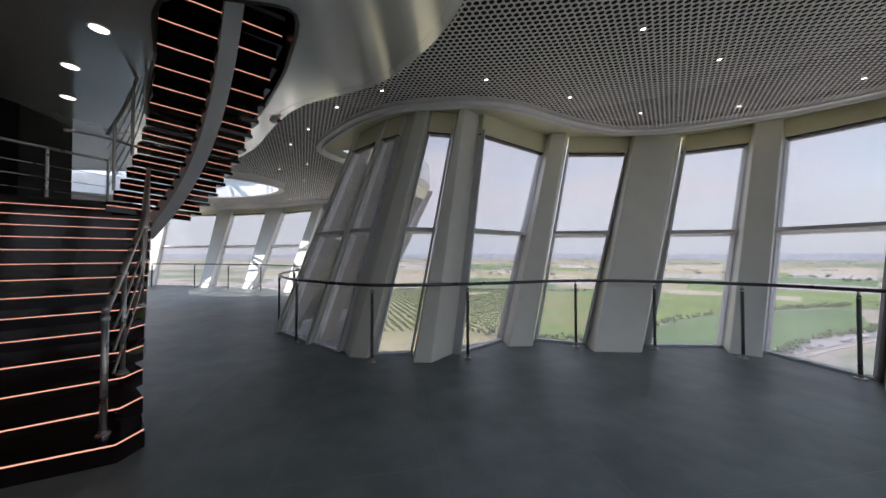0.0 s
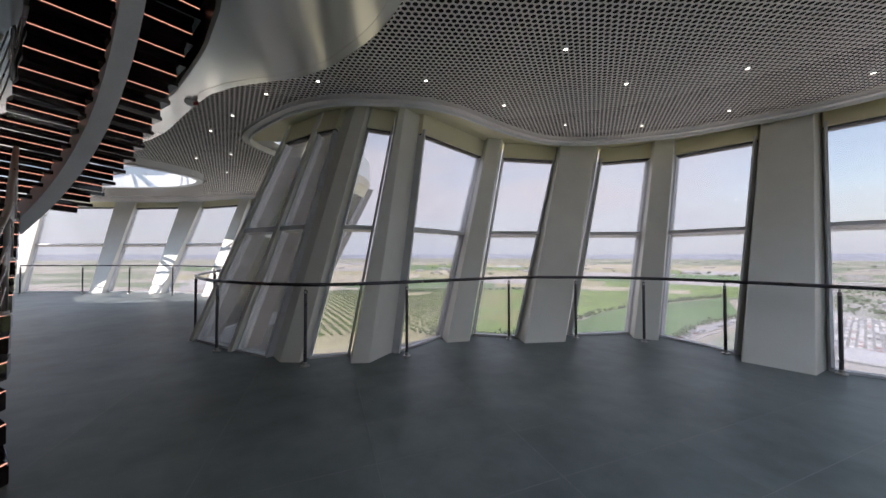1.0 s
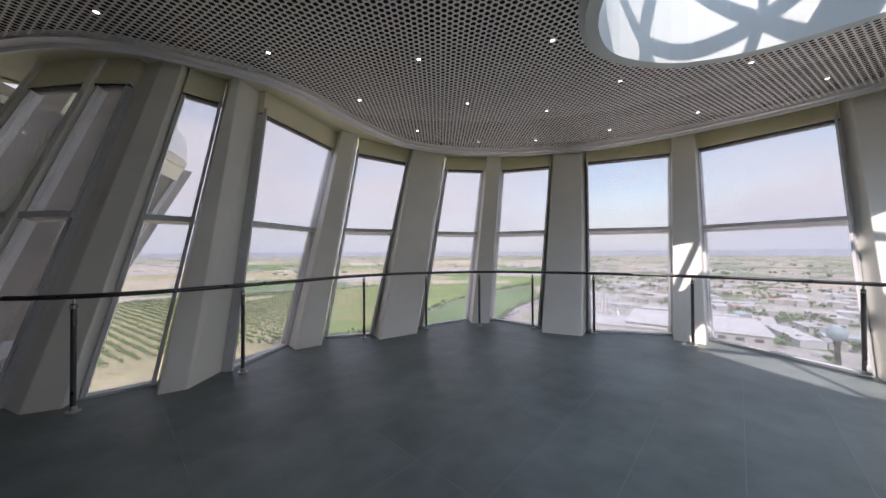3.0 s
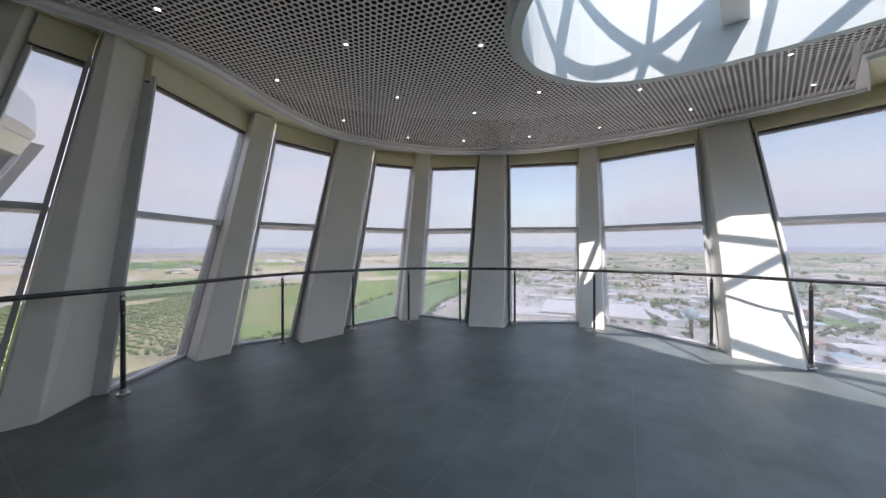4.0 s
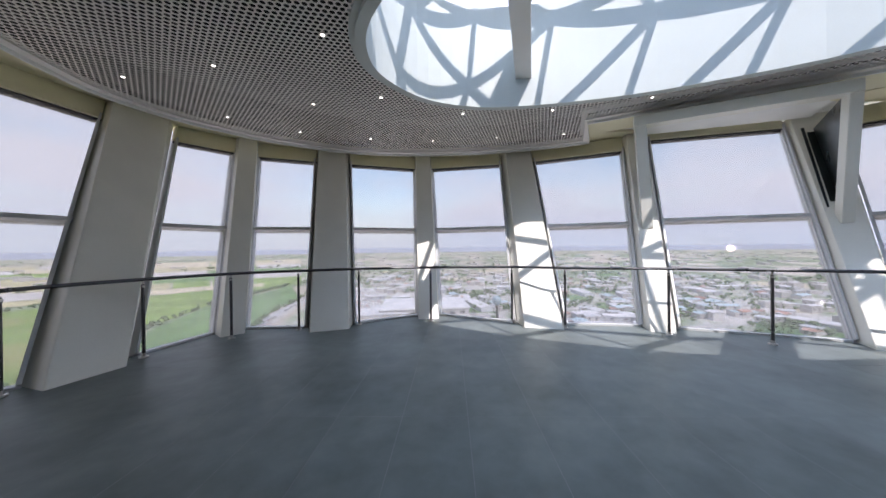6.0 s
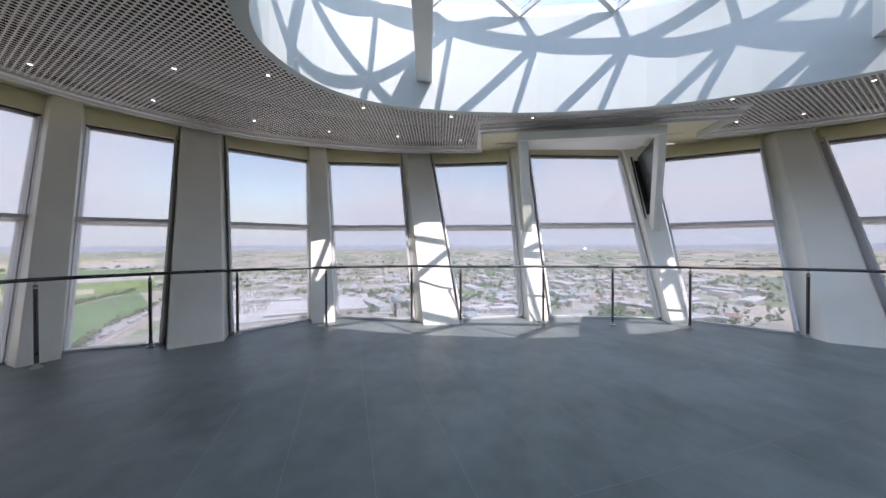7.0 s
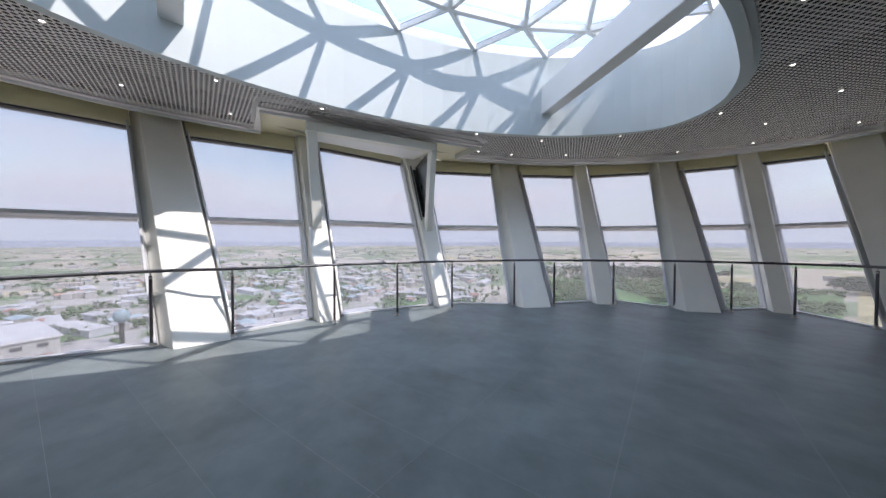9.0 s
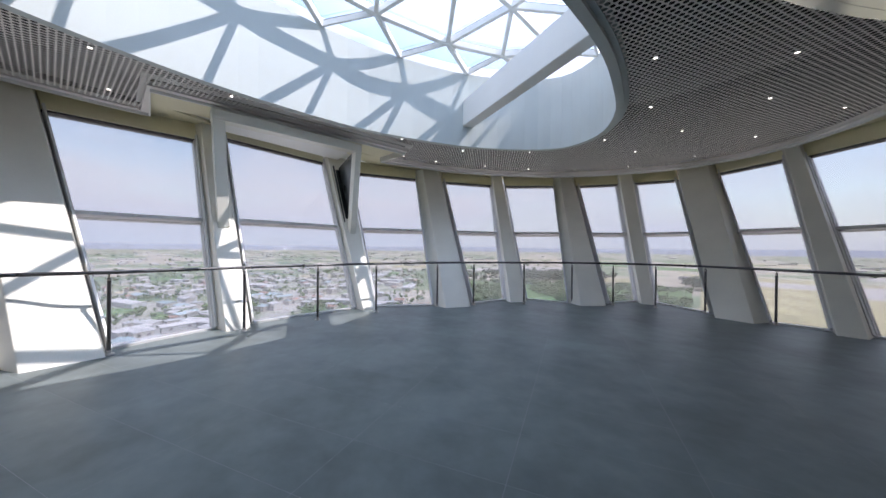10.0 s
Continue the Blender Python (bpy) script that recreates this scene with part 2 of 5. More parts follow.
def hexa(bm, low, high):
    """A solid between two loops of points of the same count."""
    a = [bm.verts.new(p) for p in low]
    b = [bm.verts.new(p) for p in high]
    n = len(a)
    bm.faces.new(a[::-1])
    bm.faces.new(b)
    for i in range(n):
        bm.faces.new((a[i], a[(i + 1) % n], b[(i + 1) % n], b[i]))
    return bm


def bar(bm, p, q, w, d, across):
    """A box from p to q: w wide along across, d deep the other way."""
    p, q, across = Vector(p), Vector(q), Vector(across)
    run = (q - p).normalized()
    side = (across - run * across.dot(run)).normalized()
    deep = run.cross(side)
    sq = [side * (w / 2 * i) + deep * (d / 2 * j) for i, j in ((-1, -1), (1, -1), (1, 1), (-1, 1))]
    return hexa(bm, [p + o for o in sq], [q + o for o in sq])


def tube(bm, pts, r, n=10):
    """A round tube through points."""
    pts = [Vector(p) for p in pts]
    rings = []
    for i, p in enumerate(pts):
        run = (pts[min(i + 1, len(pts) - 1)] - pts[max(i - 1, 0)]).normalized()
        ref = Vector((0, 0, 1)) if abs(run.z) < 0.9 else Vector((1, 0, 0))
        s = run.cross(ref).normalized()
        u = s.cross(run)
        rings.append([bm.verts.new(p + s * (r * math.cos(a)) + u * (r * math.sin(a))) for a in [2 * math.pi * k / n for k in range(n)]])
    for a, b in zip(rings, rings[1:]):
        for k in range(n):
            bm.faces.new((a[k], a[(k + 1) % n], b[(k + 1) % n], b[k]))
    bm.faces.new(rings[0][::-1])
    bm.faces.new(rings[-1])
    return bm


def lathe(bm, profile, at=(0, 0, 0), n=20):
    """A turned solid from (radius, height) pairs."""
    x, y, z = at
    rings = [[bm.verts.new((x + r * math.cos(2 * math.pi * k / n), y + r * math.sin(2 * math.pi * k / n), z + h)) for k in range(n)] for r, h in profile]
    for a, b in zip(rings, rings[1:]):
        for k in range(n):
            bm.faces.new((a[k], a[(k + 1) % n], b[(k + 1) % n], b[k]))
    bm.faces.new(rings[0][::-1])
    bm.faces.new(rings[-1])
    return bm


def smooth_line(pts, steps=8, closed=False):
    """Catmull-Rom through points."""
    pts = [Vector(p) for p in pts]
    n, out = len(pts), []
    for i in range(n if closed else n - 1):
        a, b, c, d = (pts[(i + k) % n] if closed else pts[min(max(i + k, 0), n - 1)] for k in (-1, 0, 1, 2))
        for s in range(steps):
            t = s / steps
            out.append(0.5 * ((2 * b) + (c - a) * t + (2 * a - 5 * b + 4 * c - d) * t * t + (3 * b - a - 3 * c + d) * t ** 3))
    if not closed:
        out.append(pts[-1])
    return out


def prism(bm, outline, z0, z1):
    """A solid slab from any outline (concave too)."""
    low = [bm.verts.new((p[0], p[1], z0)) for p in outline]
    f = bm.faces.new(low)
    made = bmesh.ops.extrude_face_region(bm, geom=[f])
    bmesh.ops.translate(bm, verts=[v for v in made["geom"] if isinstance(v, bmesh.types.BMVert)], vec=(0, 0, z1 - z0))
    bmesh.ops.triangulate(bm, faces=[f for f in bm.faces if len(f.verts) > 4])
    return bm


def ribbon(bm, a, b, closed=False):
    """A strip of quads between two lines of 3D points."""
    va, vb = [bm.verts.new(p) for p in a], [bm.verts.new(p) for p in b]
    for i in range(len(va) if closed else len(va) - 1):
        j = (i + 1) % len(va)
        bm.faces.new((va[i], va[j], vb[j], vb[i]))
    return bm


def band(bm, line, w, z0, z1, closed=False):
    """A band of width w to the outer side of a line, between two heights."""
    n = len(line)
    outer = []
    for i, p in enumerate(line):
        a = line[(i - 1) % n] if closed or i else p
        b = line[(i + 1) % n] if closed or i < n - 1 else p
        run = (b - a).normalized()
        outer.append(p + Vector((-run.y, run.x)) * w)
    loops = [[Vector((p.x, p.y, z)) for p in ln] for ln, z in ((line, z0), (outer, z0), (outer, z1), (line, z1))]
    for k in range(4):
        ribbon(bm, loops[k], loops[(k + 1) % 4], closed)
    bmesh.ops.remove_doubles(bm, verts=bm.verts, dist=1e-5)
    return bm


def inside(x, y, poly):
    hit, n = False, len(poly)
    for i in range(n):
        (x1, y1), (x2, y2) = poly[i], poly[i - 1]
        if (y1 > y) != (y2 > y) and x < (x2 - x1) * (y - y1) / (y2 - y1) + x1:
            hit = not hit
    return hit


# ---- the plan ----
TOP = 4.04
# facade columns: base x, y, top x, y, width at base and top, the way the face looks out (degrees), and how far each side splays towards the glass
WAIST = [
    (-3.966, 7.40, -2.656, 8.184, 0.10, 0.10, 58, 0.0, 0.0),
    (-2.946, 6.727, -1.883, 7.60, 0.10, 0.10, 58, 0.0, 0.0),
    (-1.84, 6.166, -1.09, 7.264, 0.28, 0.22, 82, 0.26, 0.03),
    (-0.88, 6.06, -0.38, 7.28, 0.25, 0.1, 92, 0.07, 0.3),
]
EAST = [
    (0.57, 6.98, 1.61, 8.61, 0.39, 0.32, 99, 0.02, 0.19),
    (2, 6.83, 3.69, 8.85, 0.71, 0.88, 93, -0.02, 0.28),
    (3.81, 6.88, 5.43, 8.34, 0.36, 0.37, 62, 0.03, 0.1),
    (4.49, 5.45, 6.72, 7, 0.66, 0.65, 36, 0.05, 0.1),
    (5.8, 4.06, 8.07, 5.02, 0.41, 0.4, 20, 0.03, 0.04),
    (5.6, 1.82, 8.41, 2.44, 0.66, 0.62, 3, 0.16, 0.05),
    (5.82, -0.06, 8.11, -0.25, 0.36, 0.35, -6, 0.09, 0.1),
]
SOUTH = [
    (5.49, -2.56, 8.1, -3.35, 0.29, 0.54, -20, 0.09, 0.13),
    (4.2, -4.18, 6.81, -6.09, 0.65, 0.55, -30, 0.18, 0.2),
    (3.42, -5.82, 5.41, -8.14, 0.45, 0.32, -41, 0, 0.18),
    (1.76, -6.59, 3.45, -9.66, 0.64, 0.43, -51, 0.14, 0.21),
    (0.71, -7.79, 1.67, -10.32, 0.29, 0.37, -76, 0.06, 0.08),
    (-0.85, -6.76, -0.12, -10.53, 0.62, 0.77, -112, 0.16, 0.11),
    (-2.28, -6.39, -2, -9.26, 0.33, 0.25, -104, 0.06, 0.07),
    (-3.60, -5.30, -3.35, -8.00, 0.60, 0.55, -120, 0.05, 0.05),
]
COLUMNS = WAIST + EAST + SOUTH
LOBE = [
    (-15.6, 14.9, -17.6, 17.5, 0.6, 0.6, 115, -0.05, -0.05),
    (-12.4, 14.75, -13.8, 17.6, 0.40, 0.80, 100, -0.05, -0.05),
    (-10.05, 14.45, -10.63, 17.25, 0.42, 0.92, 92, -0.05, -0.05),
    (-7.5, 13.4, -7.7, 16.2, 0.45, 0.45, 80, -0.05, -0.05),
    (-4.1, 12.4, -2.4, 14.0, 0.5, 0.5, 40, -0.05, -0.05),
    (-4.3, 9.8, -2.9, 10.7, 0.4, 0.4, 30, -0.05, -0.05),
]
SHALLOW = {WAIST[0]: (0.12, 0.09), WAIST[1]: (0.12, 0.09), WAIST[2]: (0.20, 0.14)}
CEIL_EDGE = smooth_line([(-17.2, 17.0), (-13.6, 17.4), (-10.5, 17.1), (-7.9, 16.1), (-4.6, 15.6), (-2.6, 14.2), (-2.3, 12.6), (-2.9, 11.2), (-3.6, 10.0), (-3.85, 9.2), (-3.67, 8.64), (-3.0, 7.95), (-2.2, 7.32), (-1.5, 7.02),
    (-0.8, 6.95), (-0.06, 6.98), (0.61, 7.23), (1.54, 7.87), (2.3, 8.28), (2.93, 8.49), (3.87, 8.43), (4.64, 8.16), (5.4, 7.8), (6.1, 7.25), (6.82, 6.54), (7.38, 5.58), (7.8, 4.37),
    (8.1, 3.0), (8.14, 1.6), (8.10, 0.75)], 4)
CEIL_EDGE += [Vector((6.77, 0.93)), Vector((5.9, -4.0))]
CEIL_EDGE += smooth_line([(7.05, -4.15), (6.59, -5.25), (6.08, -6.34), (4.84, -7.95), (3.34, -9.25), (1.71, -9.92), (0.21, -10.18), (-1.05, -9.8), (-1.99, -9.13), (-2.6, -8.13), (-2.95, -7.3), (-3.6, -6.4)], 4)
SOFFIT_EDGE = smooth_line([(-12.5, 9.3), (-8.8, 9.8), (-6.0, 8.9), (-3.41, 6.76), (-1.78, 6.13), (-0.99, 5.56), (-0.37, 4.76), (0.0, 3.5), (0.1, 1.5), (-0.2, -0.8), (-0.75, -2.2), (-1.25, -2.95), (-2.2, -3.9), (-3.6, -4.6)], 4)
DRUM = smooth_line([(5.30, 2.85), (4.75, 3.62), (4.0, 3.97), (3.4, 3.95), (2.8, 3.56), (2.2, 2.6), (1.5, 1.0), (1.0, -0.6), (0.78, -2.2), (0.82, -3.5), (1.0, -4.6), (1.5, -5.55), (2.4, -5.95), (3.45, -5.3), (4.42, -4.13), (5.28, -2.3), (5.6, -0.6), (5.66, 0.6), (5.56, 1.8)], 4, True)
LOBE_SKY = smooth_line([(-16.0, 12.0), (-15.0, 13.5), (-12.6, 14.35), (-9.4, 14.25), (-7.4, 13.0), (-8.0, 11.2), (-10.2, 9.95), (-13.6, 9.6)], 4, True)
WEST = [Vector(p) for p in ((-4.6, -4.9), (-7.0, -3.6), (-9.5, -1.0), (-11.0, 4.0), (-14.5, 8.0), (-17.8, 12.0))]


def outward(c):
    return Vector((math.cos(radians(c[6])), math.sin(radians(c[6]))))


def depth(c):
    """How far behind a column's face the glass stands, at its base and its top."""
    return SHALLOW.get(c, (0.40, 0.25))


def col_line(c, off0, off1):
    o = outward(c)
    return Vector((c[0], c[1], 0)) + Vector((o.x, o.y, 0)) * off0, Vector((c[2], c[3], TOP)) + Vector((o.x, o.y, 0)) * off1


def edge_line(c, way):
    """The line where a column's left (1) or right (-1) side meets the glass."""
    o = outward(c)
    side = Vector((-o.y, o.x, 0)) * way
    p, q = col_line(c, *depth(c))
    splay = c[7] if way > 0 else c[8]
    return p + side * (c[4] / 2 + splay), q + side * (c[5] / 2 + splay)


FLOOR_EDGE = [Vector((p.x, p.y)) for p in [col_line(c, depth(c)[0] + 0.14, 0)[0] for c in LOBE + COLUMNS]]
FLOOR = FLOOR_EDGE + WEST
CEIL = CEIL_EDGE + WEST

# ---- floor ----
floor = part("floor", prism(bmesh.new(), FLOOR, -0.35, -0.0006), M_JOINT, kind="structure", label="dark grey stone tile floor with thin joints")
floor["category"] = "floor"


# ---- columns ----
def column(c):
    """Leaning boxed column: a flat inner face, sides that splay back to the glass, and a grey fin outside it."""
    o = outward(c).to_3d()
    side = Vector((-o.y, o.x, 0))
    (p, q), (l0, l1), (r0, r1) = col_line(c, 0, 0), edge_line(c, 1), edge_line(c, -1)
    low = [p + side * (c[4] / 2), p - side * (c[4] / 2), r0 + o * 0.06, l0 + o * 0.06]
    high = [q + side * (c[5] / 2), q - side * (c[5] / 2), r1 + o * 0.06, l1 + o * 0.06]
    bm = hexa(bmesh.new(), [v + Vector((0, 0, -0.02)) for v in low], [v + Vector((0, 0, 0.02)) for v in high])
    bmesh.ops.bevel(bm, geom=[e for e in bm.edges if abs(e.verts[0].co.z - e.verts[1].co.z) > 1], offset=0.012, segments=2, affect="EDGES", profile=0.5)
    ob = part("column", bm, M_COLUMN, kind="structure", label="white painted leaning boxed column beside tall windows")
    ob["category"], ob["group"] = "column", "facade columns"
    out0, out1 = o * 0.07, o * 0.36
    low, high = [[b.lerp(a, 0.22), a.lerp(b, 0.22)] for a, b in ((l0, r0), (l1, r1))]
    # widened brown fins added to imitate the reflected band in these panes
    if c in WAIST[:2]:
        low, high = [[b, a + side * 0.18] for a, b in ((l0, r0), (l1, r1))]
    bm = hexa(bmesh.new(), [low[0] + out0, low[1] + out0, low[1] + out1, low[0] + out1], [high[0] + out0, high[1] + out0, high[1] + out1, high[0] + out1])
    part("outer_fin", bm, M_BROWN if c in WAIST[:2] else M_FIN, ob, "dark metal fin outside the glass")
    return ob


for c in LOBE + COLUMNS:
    column(c)

# ---- windows ----
window_no = 0


def bay(a, b, low=0.0, high=3.72, mid=1.88, glass=M_GLASS):
    """A leaning window between two columns: frame bars, cross bar, two panes and a lintel panel above."""
    global window_no
    window_no += 1
    (a0, a1), (b0, b1) = edge_line(a, -1), edge_line(b, 1)
    flat0, flat1 = (b0 - a0).normalized(), (b1 - a1).normalized()
    norm = (b0 - a0).cross((a1 + b1 - a0 - b0) / 2).normalized()

    def at(u, z):
        return (a0.lerp(a1, z / TOP)).lerp(b0.lerp(b1, z / TOP), u)

    win = thing(f"window_{window_no}", "tall leaning window with grey aluminium frame and two panes", "window", "facade windows", "structure", at(0.5, 0))
    inv = Matrix.Translation(-win.location)

    def sub(name, bm, mat, label=""):
        bm.transform(inv)
        return part(name, bm, mat, win, label)

    fr = 0.03
    for u, s, room in ((0.0, 1, depth(a)[1]), (1.0, -1, depth(b)[1])):
        bm = bmesh.new()
        inner = min(0.12, max(0.03, room - 0.10))
        shift = norm * ((inner - 0.09) / 2)
        bar(bm, at(u, low) + flat0 * (s * fr / 2) + shift, at(u, high) + flat1 * (s * fr / 2) + shift, fr, inner + 0.09, flat0)
        sub("frame_side", bm, M_FRAME)
        bm = bmesh.new()
        bar(bm, at(u, low) + flat0 * (s * (fr + 0.006)), at(u, high) + flat1 * (s * (fr + 0.006)), 0.012, 0.10, flat0)
        sub("gasket", bm, M_FRAME, "grey glazing bead")
    for name, z, h, mat in (("sill", low + 0.014, 0.03, M_FRAME), ("cross_bar", mid, 0.07, M_FRAME), ("head", high - 0.035, 0.07, M_CREAM)):
        bm = bmesh.new()
        bar(bm, at(0, z), at(1, z), 0.15 if name != "sill" else 0.11, h, norm if name != "sill" else Vector((norm.x, norm.y, 0)))
        sub(name, bm, mat)
    bm = bmesh.new()
    bar(bm, at(0, high - 0.08), at(1, high - 0.08), 0.10, 0.03, norm)
    sub("gasket", bm, M_GASKET, "black rubber gasket")
    for z0, z1 in ((low + 0.03, mid - 0.035), (mid + 0.035, high - 0.07)):
        bm = bmesh.new()
        q = [at(0, z0), at(1, z0), at(1, z1), at(0, z1)]
        hexa(bm, [p - norm * 0.008 for p in q], [p + norm * 0.008 for p in q])
        pane = sub("pane", bm, glass)
        pane.visible_shadow = False
    bm = bmesh.new()
    q = [at(0, high), at(1, high), at(1, TOP + 0.02), at(0, TOP + 0.02)]
    hexa(bm, [p - norm * 0.06 for p in q], [p + norm * 0.06 for p in q])
    sub("lintel", bm, M_CREAM, "cream painted lintel panel")
    return win


ledge = part("ledge", prism(bmesh.new(), [(-4.0, 7.9), (-2.35, 7.0), (-2.8, 9.0), (-3.45, 11.4), (-4.3, 11.8), (-4.25, 9.9)], -0.55, -0.32), M_FIN, kind="structure", label="grey metal ledge outside between the two halls")
ledge["category"] = "ledge"
chain = LOBE + COLUMNS
for i in range(len(chain) - 1):
    bay(chain[i], chain[i + 1], high=3.92 if i == 16 else 3.72, mid=1.92 if i == 16 else 1.88, glass=M_DARK_PANE if i in (4, 5) else M_THIN_VEIL if i in (6, 7) else M_GLASS)

# ---- ceiling ----
# added closing wall; its south end also shuts a gap against stray sun
wall_w = part("wall_far", band(bmesh.new(), [Vector((-3.95, -9.0)), Vector((-4.1, -5.3))] + WEST + [Vector((-16.2, 14.9))], 0.25, -0.3, 4.9), M_CORE, kind="structure", label="plain pale wall added to close the hall and bounce light")
wall_w["category"] = "wall"
# unseen outer wall, added only to keep stray sun off the floor
wall_s = part("wall_sun_block", band(bmesh.new(), [Vector((-4.7, -10.4)), Vector((-8.4, -5.0))], 0.3, -3.0, 7.5), M_WHITE, kind="structure", label="plain white unseen wall added to block stray sun")
wall_s["category"] = "wall"


def inside_many(px, py, poly):
    hit = np.zeros(px.shape, bool)
    for i in range(len(poly)):
        (x1, y1), (x2, y2) = poly[i], poly[i - 1]
        if y1 != y2:
            hit ^= ((y1 > py) != (y2 > py)) & (px < (x2 - x1) * (py - y1) / (y2 - y1) + x1)
    return hit


def hole_sheet(pitch=0.076, hole=0.0292, z=4.0, lip=0.005):
    """Perforated sheet: six-sided cells, each with a round hole and its short wall."""
    poly = [(p.x, p.y) for p in CEIL]
    cuts = [[(p.x, p.y) for p in DRUM], [(p.x, p.y) for p in LOBE_SKY], [(p.x, p.y) for p in SOFFIT_EDGE + WEST]]
    row, cr = pitch * math.sqrt(3) / 2, pitch / math.sqrt(3)
    x0, x1 = min(p[0] for p in poly), max(p[0] for p in poly)
    y0, y1 = min(p[1] for p in poly), max(p[1] for p in poly)
    nx, ny = int((x1 - x0) / pitch) + 1, int((y1 - y0) / row) + 1
    jj, ii = np.meshgrid(np.arange(ny), np.arange(nx), indexing="ij")
    cx, cy = (x0 + ii * pitch + (jj % 2) * pitch / 2).ravel(), (y0 + jj * row).ravel()
    corner = np.array([(cr * math.cos(math.pi / 6 + k * math.pi / 3), cr * math.sin(math.pi / 6 + k * math.pi / 3)) for k in range(6)])
    ring = np.array([(hole * math.cos(k * math.pi / 6), hole * math.sin(k * math.pi / 6)) for k in range(12)])
    keep = np.ones(cx.shape, bool)
    for a, b in corner:
        keep &= inside_many(cx + a, cy + b, poly)
        for c in cuts:
            keep &= ~inside_many(cx + a, cy + b, c)
    cx, cy = cx[keep], cy[keep]
    n = len(cx)
    shape = np.zeros((30, 3))
    shape[:6, :2], shape[6:18, :2], shape[18:, :2] = corner, ring, ring
    shape[:18, 2], shape[18:, 2] = z, z + lip
    verts = np.tile(shape, (n, 1, 1))
    verts[:, :, 0] += cx[:, None]
    verts[:, :, 1] += cy[:, None]
    tri = []
    for k in range(6):
        m, k2 = (2 * k + 1) % 12, (k + 1) % 6
        m1, m2 = (m + 1) % 12, (m + 2) % 12
        tri += [(k, 6 + m, 6 + m1), (k, 6 + m1, k2), (k2, 6 + m1, 6 + m2)]
    for k in range(12):
        k2 = (k + 1) % 12
        tri += [(6 + k, 18 + k, 18 + k2), (6 + k, 18 + k2, 6 + k2)]
    tri = np.array(tri)
    near = (cx - 0.5) ** 2 + (cy - 1.5) ** 2 < 36          # the holes' walls only where one can look up into them
    at = 30 * np.arange(n)
    faces = np.concatenate([(tri[None, :18] + at[:, None, None]).reshape(-1, 3), (tri[None, 18:] + at[near][:, None, None]).reshape(-1, 3)])
    me = bpy.data.meshes.new("ceiling")
    me.from_pydata(verts.reshape(-1, 3).tolist(), [], faces.tolist())
    me.materials.append(M_PERF)
    ob = new("ceiling", me)
    return tagged(ob, "light grey perforated metal ceiling with round holes", "ceiling", kind="structure")


hole_sheet()
for name, w, z0, mat, label in (("trim", 0.03, 3.92, M_WHITE, "white lip along the ceiling edge"), ("trim_border", -0.12, 3.972, M_PERF, "plain grey metal border of the perforated ceiling")):
    trim = part(name, band(bmesh.new(), CEIL_EDGE, w, z0, 4.06), mat, kind="structure", label=label)
    trim["category"] = "trim"
WAIST_AT = min(range(len(CEIL_EDGE)), key=lambda k: (CEIL_EDGE[k] - Vector((-3.85, 9.2))).length)
eave = part("ceiling_eave", band(bmesh.new(), CEIL_EDGE[WAIST_AT:], 1.15, 4.065, 4.12), M_CREAM, kind="structure", label="cream painted strip of ceiling above the windows")
eave["category"] = "ceiling"
lobe_eave = part("ceiling_rim", band(bmesh.new(), CEIL_EDGE[:WAIST_AT + 1], 0.42, 4.065, 4.75), M_WHITE, kind="structure", label="white roof rim of the far lobe")
lobe_eave["category"] = "ceiling"
# added blocker: keeps light from leaking in under the void sheet
rim = part("ceiling_rim", band(bmesh.new(), CEIL_EDGE, 0.025, 4.064, 4.22), M_DARK, kind="structure", label="dark band added to stop light leaking at the ceiling edge")
rim["category"] = "ceiling"


def slab_with_holes(name, outer, holes, z, mat, label):
    """A flat sheet with openings, filled between the loops."""
    bm = bmesh.new()
    edges = []
    for loop in [outer] + holes:
        vs = [bm.verts.new((p.x, p.y, z)) for p in loop]
        edges += [bm.edges.new((vs[i], vs[(i + 1) % len(vs)])) for i in range(len(vs))]
    bmesh.ops.triangle_fill(bm, use_beauty=True, edges=edges)
    ob = part(name, bm, mat, kind="structure", label=label)
    ob["category"] = "ceiling"
    return ob


STAIR_HOLE = smooth_line([(-1.96, 4.78), (-2.42, 5.42), (-2.97, 6.01), (-4.22, 7.14), (-5.6, 7.9), (-6.4, 7.3), (-5.3, 6.1), (-4.14, 5.24), (-3.2, 4.46), (-2.4, 4.55)], 4, True)
# black sheet close above the holes, coloured as the void's shade
slab_with_holes("ceiling_void", CEIL, [DRUM, LOBE_SKY, STAIR_HOLE], 4.2, M_DARK, "black sheet for the shade above the perforated ceiling")
slab_with_holes("ceiling_soffit", SOFFIT_EDGE + WEST, [STAIR_HOLE], 3.955, M_SOFFIT, "smooth white plaster ceiling round the stair")
lip = part("soffit_lip", band(bmesh.new(), SOFFIT_EDGE, 0.12, 3.952, 4.02), M_SOFFIT, kind="structure", label="white plaster edge of the stair ceiling")
lip["category"] = "trim"

# ---- drum of the roof light ----
DRUM_TOP = 5.70


def loop_wall(name, loop, z0, z1, w, mat, label, category="wall"):
    ob = part(name, band(bmesh.new(), loop, -w, z0, z1, True), mat, kind="structure", label=label)
    ob["category"] = category
    return ob


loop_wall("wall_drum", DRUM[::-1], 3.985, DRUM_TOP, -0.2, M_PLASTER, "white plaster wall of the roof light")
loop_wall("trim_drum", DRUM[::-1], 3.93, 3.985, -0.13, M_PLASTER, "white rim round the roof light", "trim")
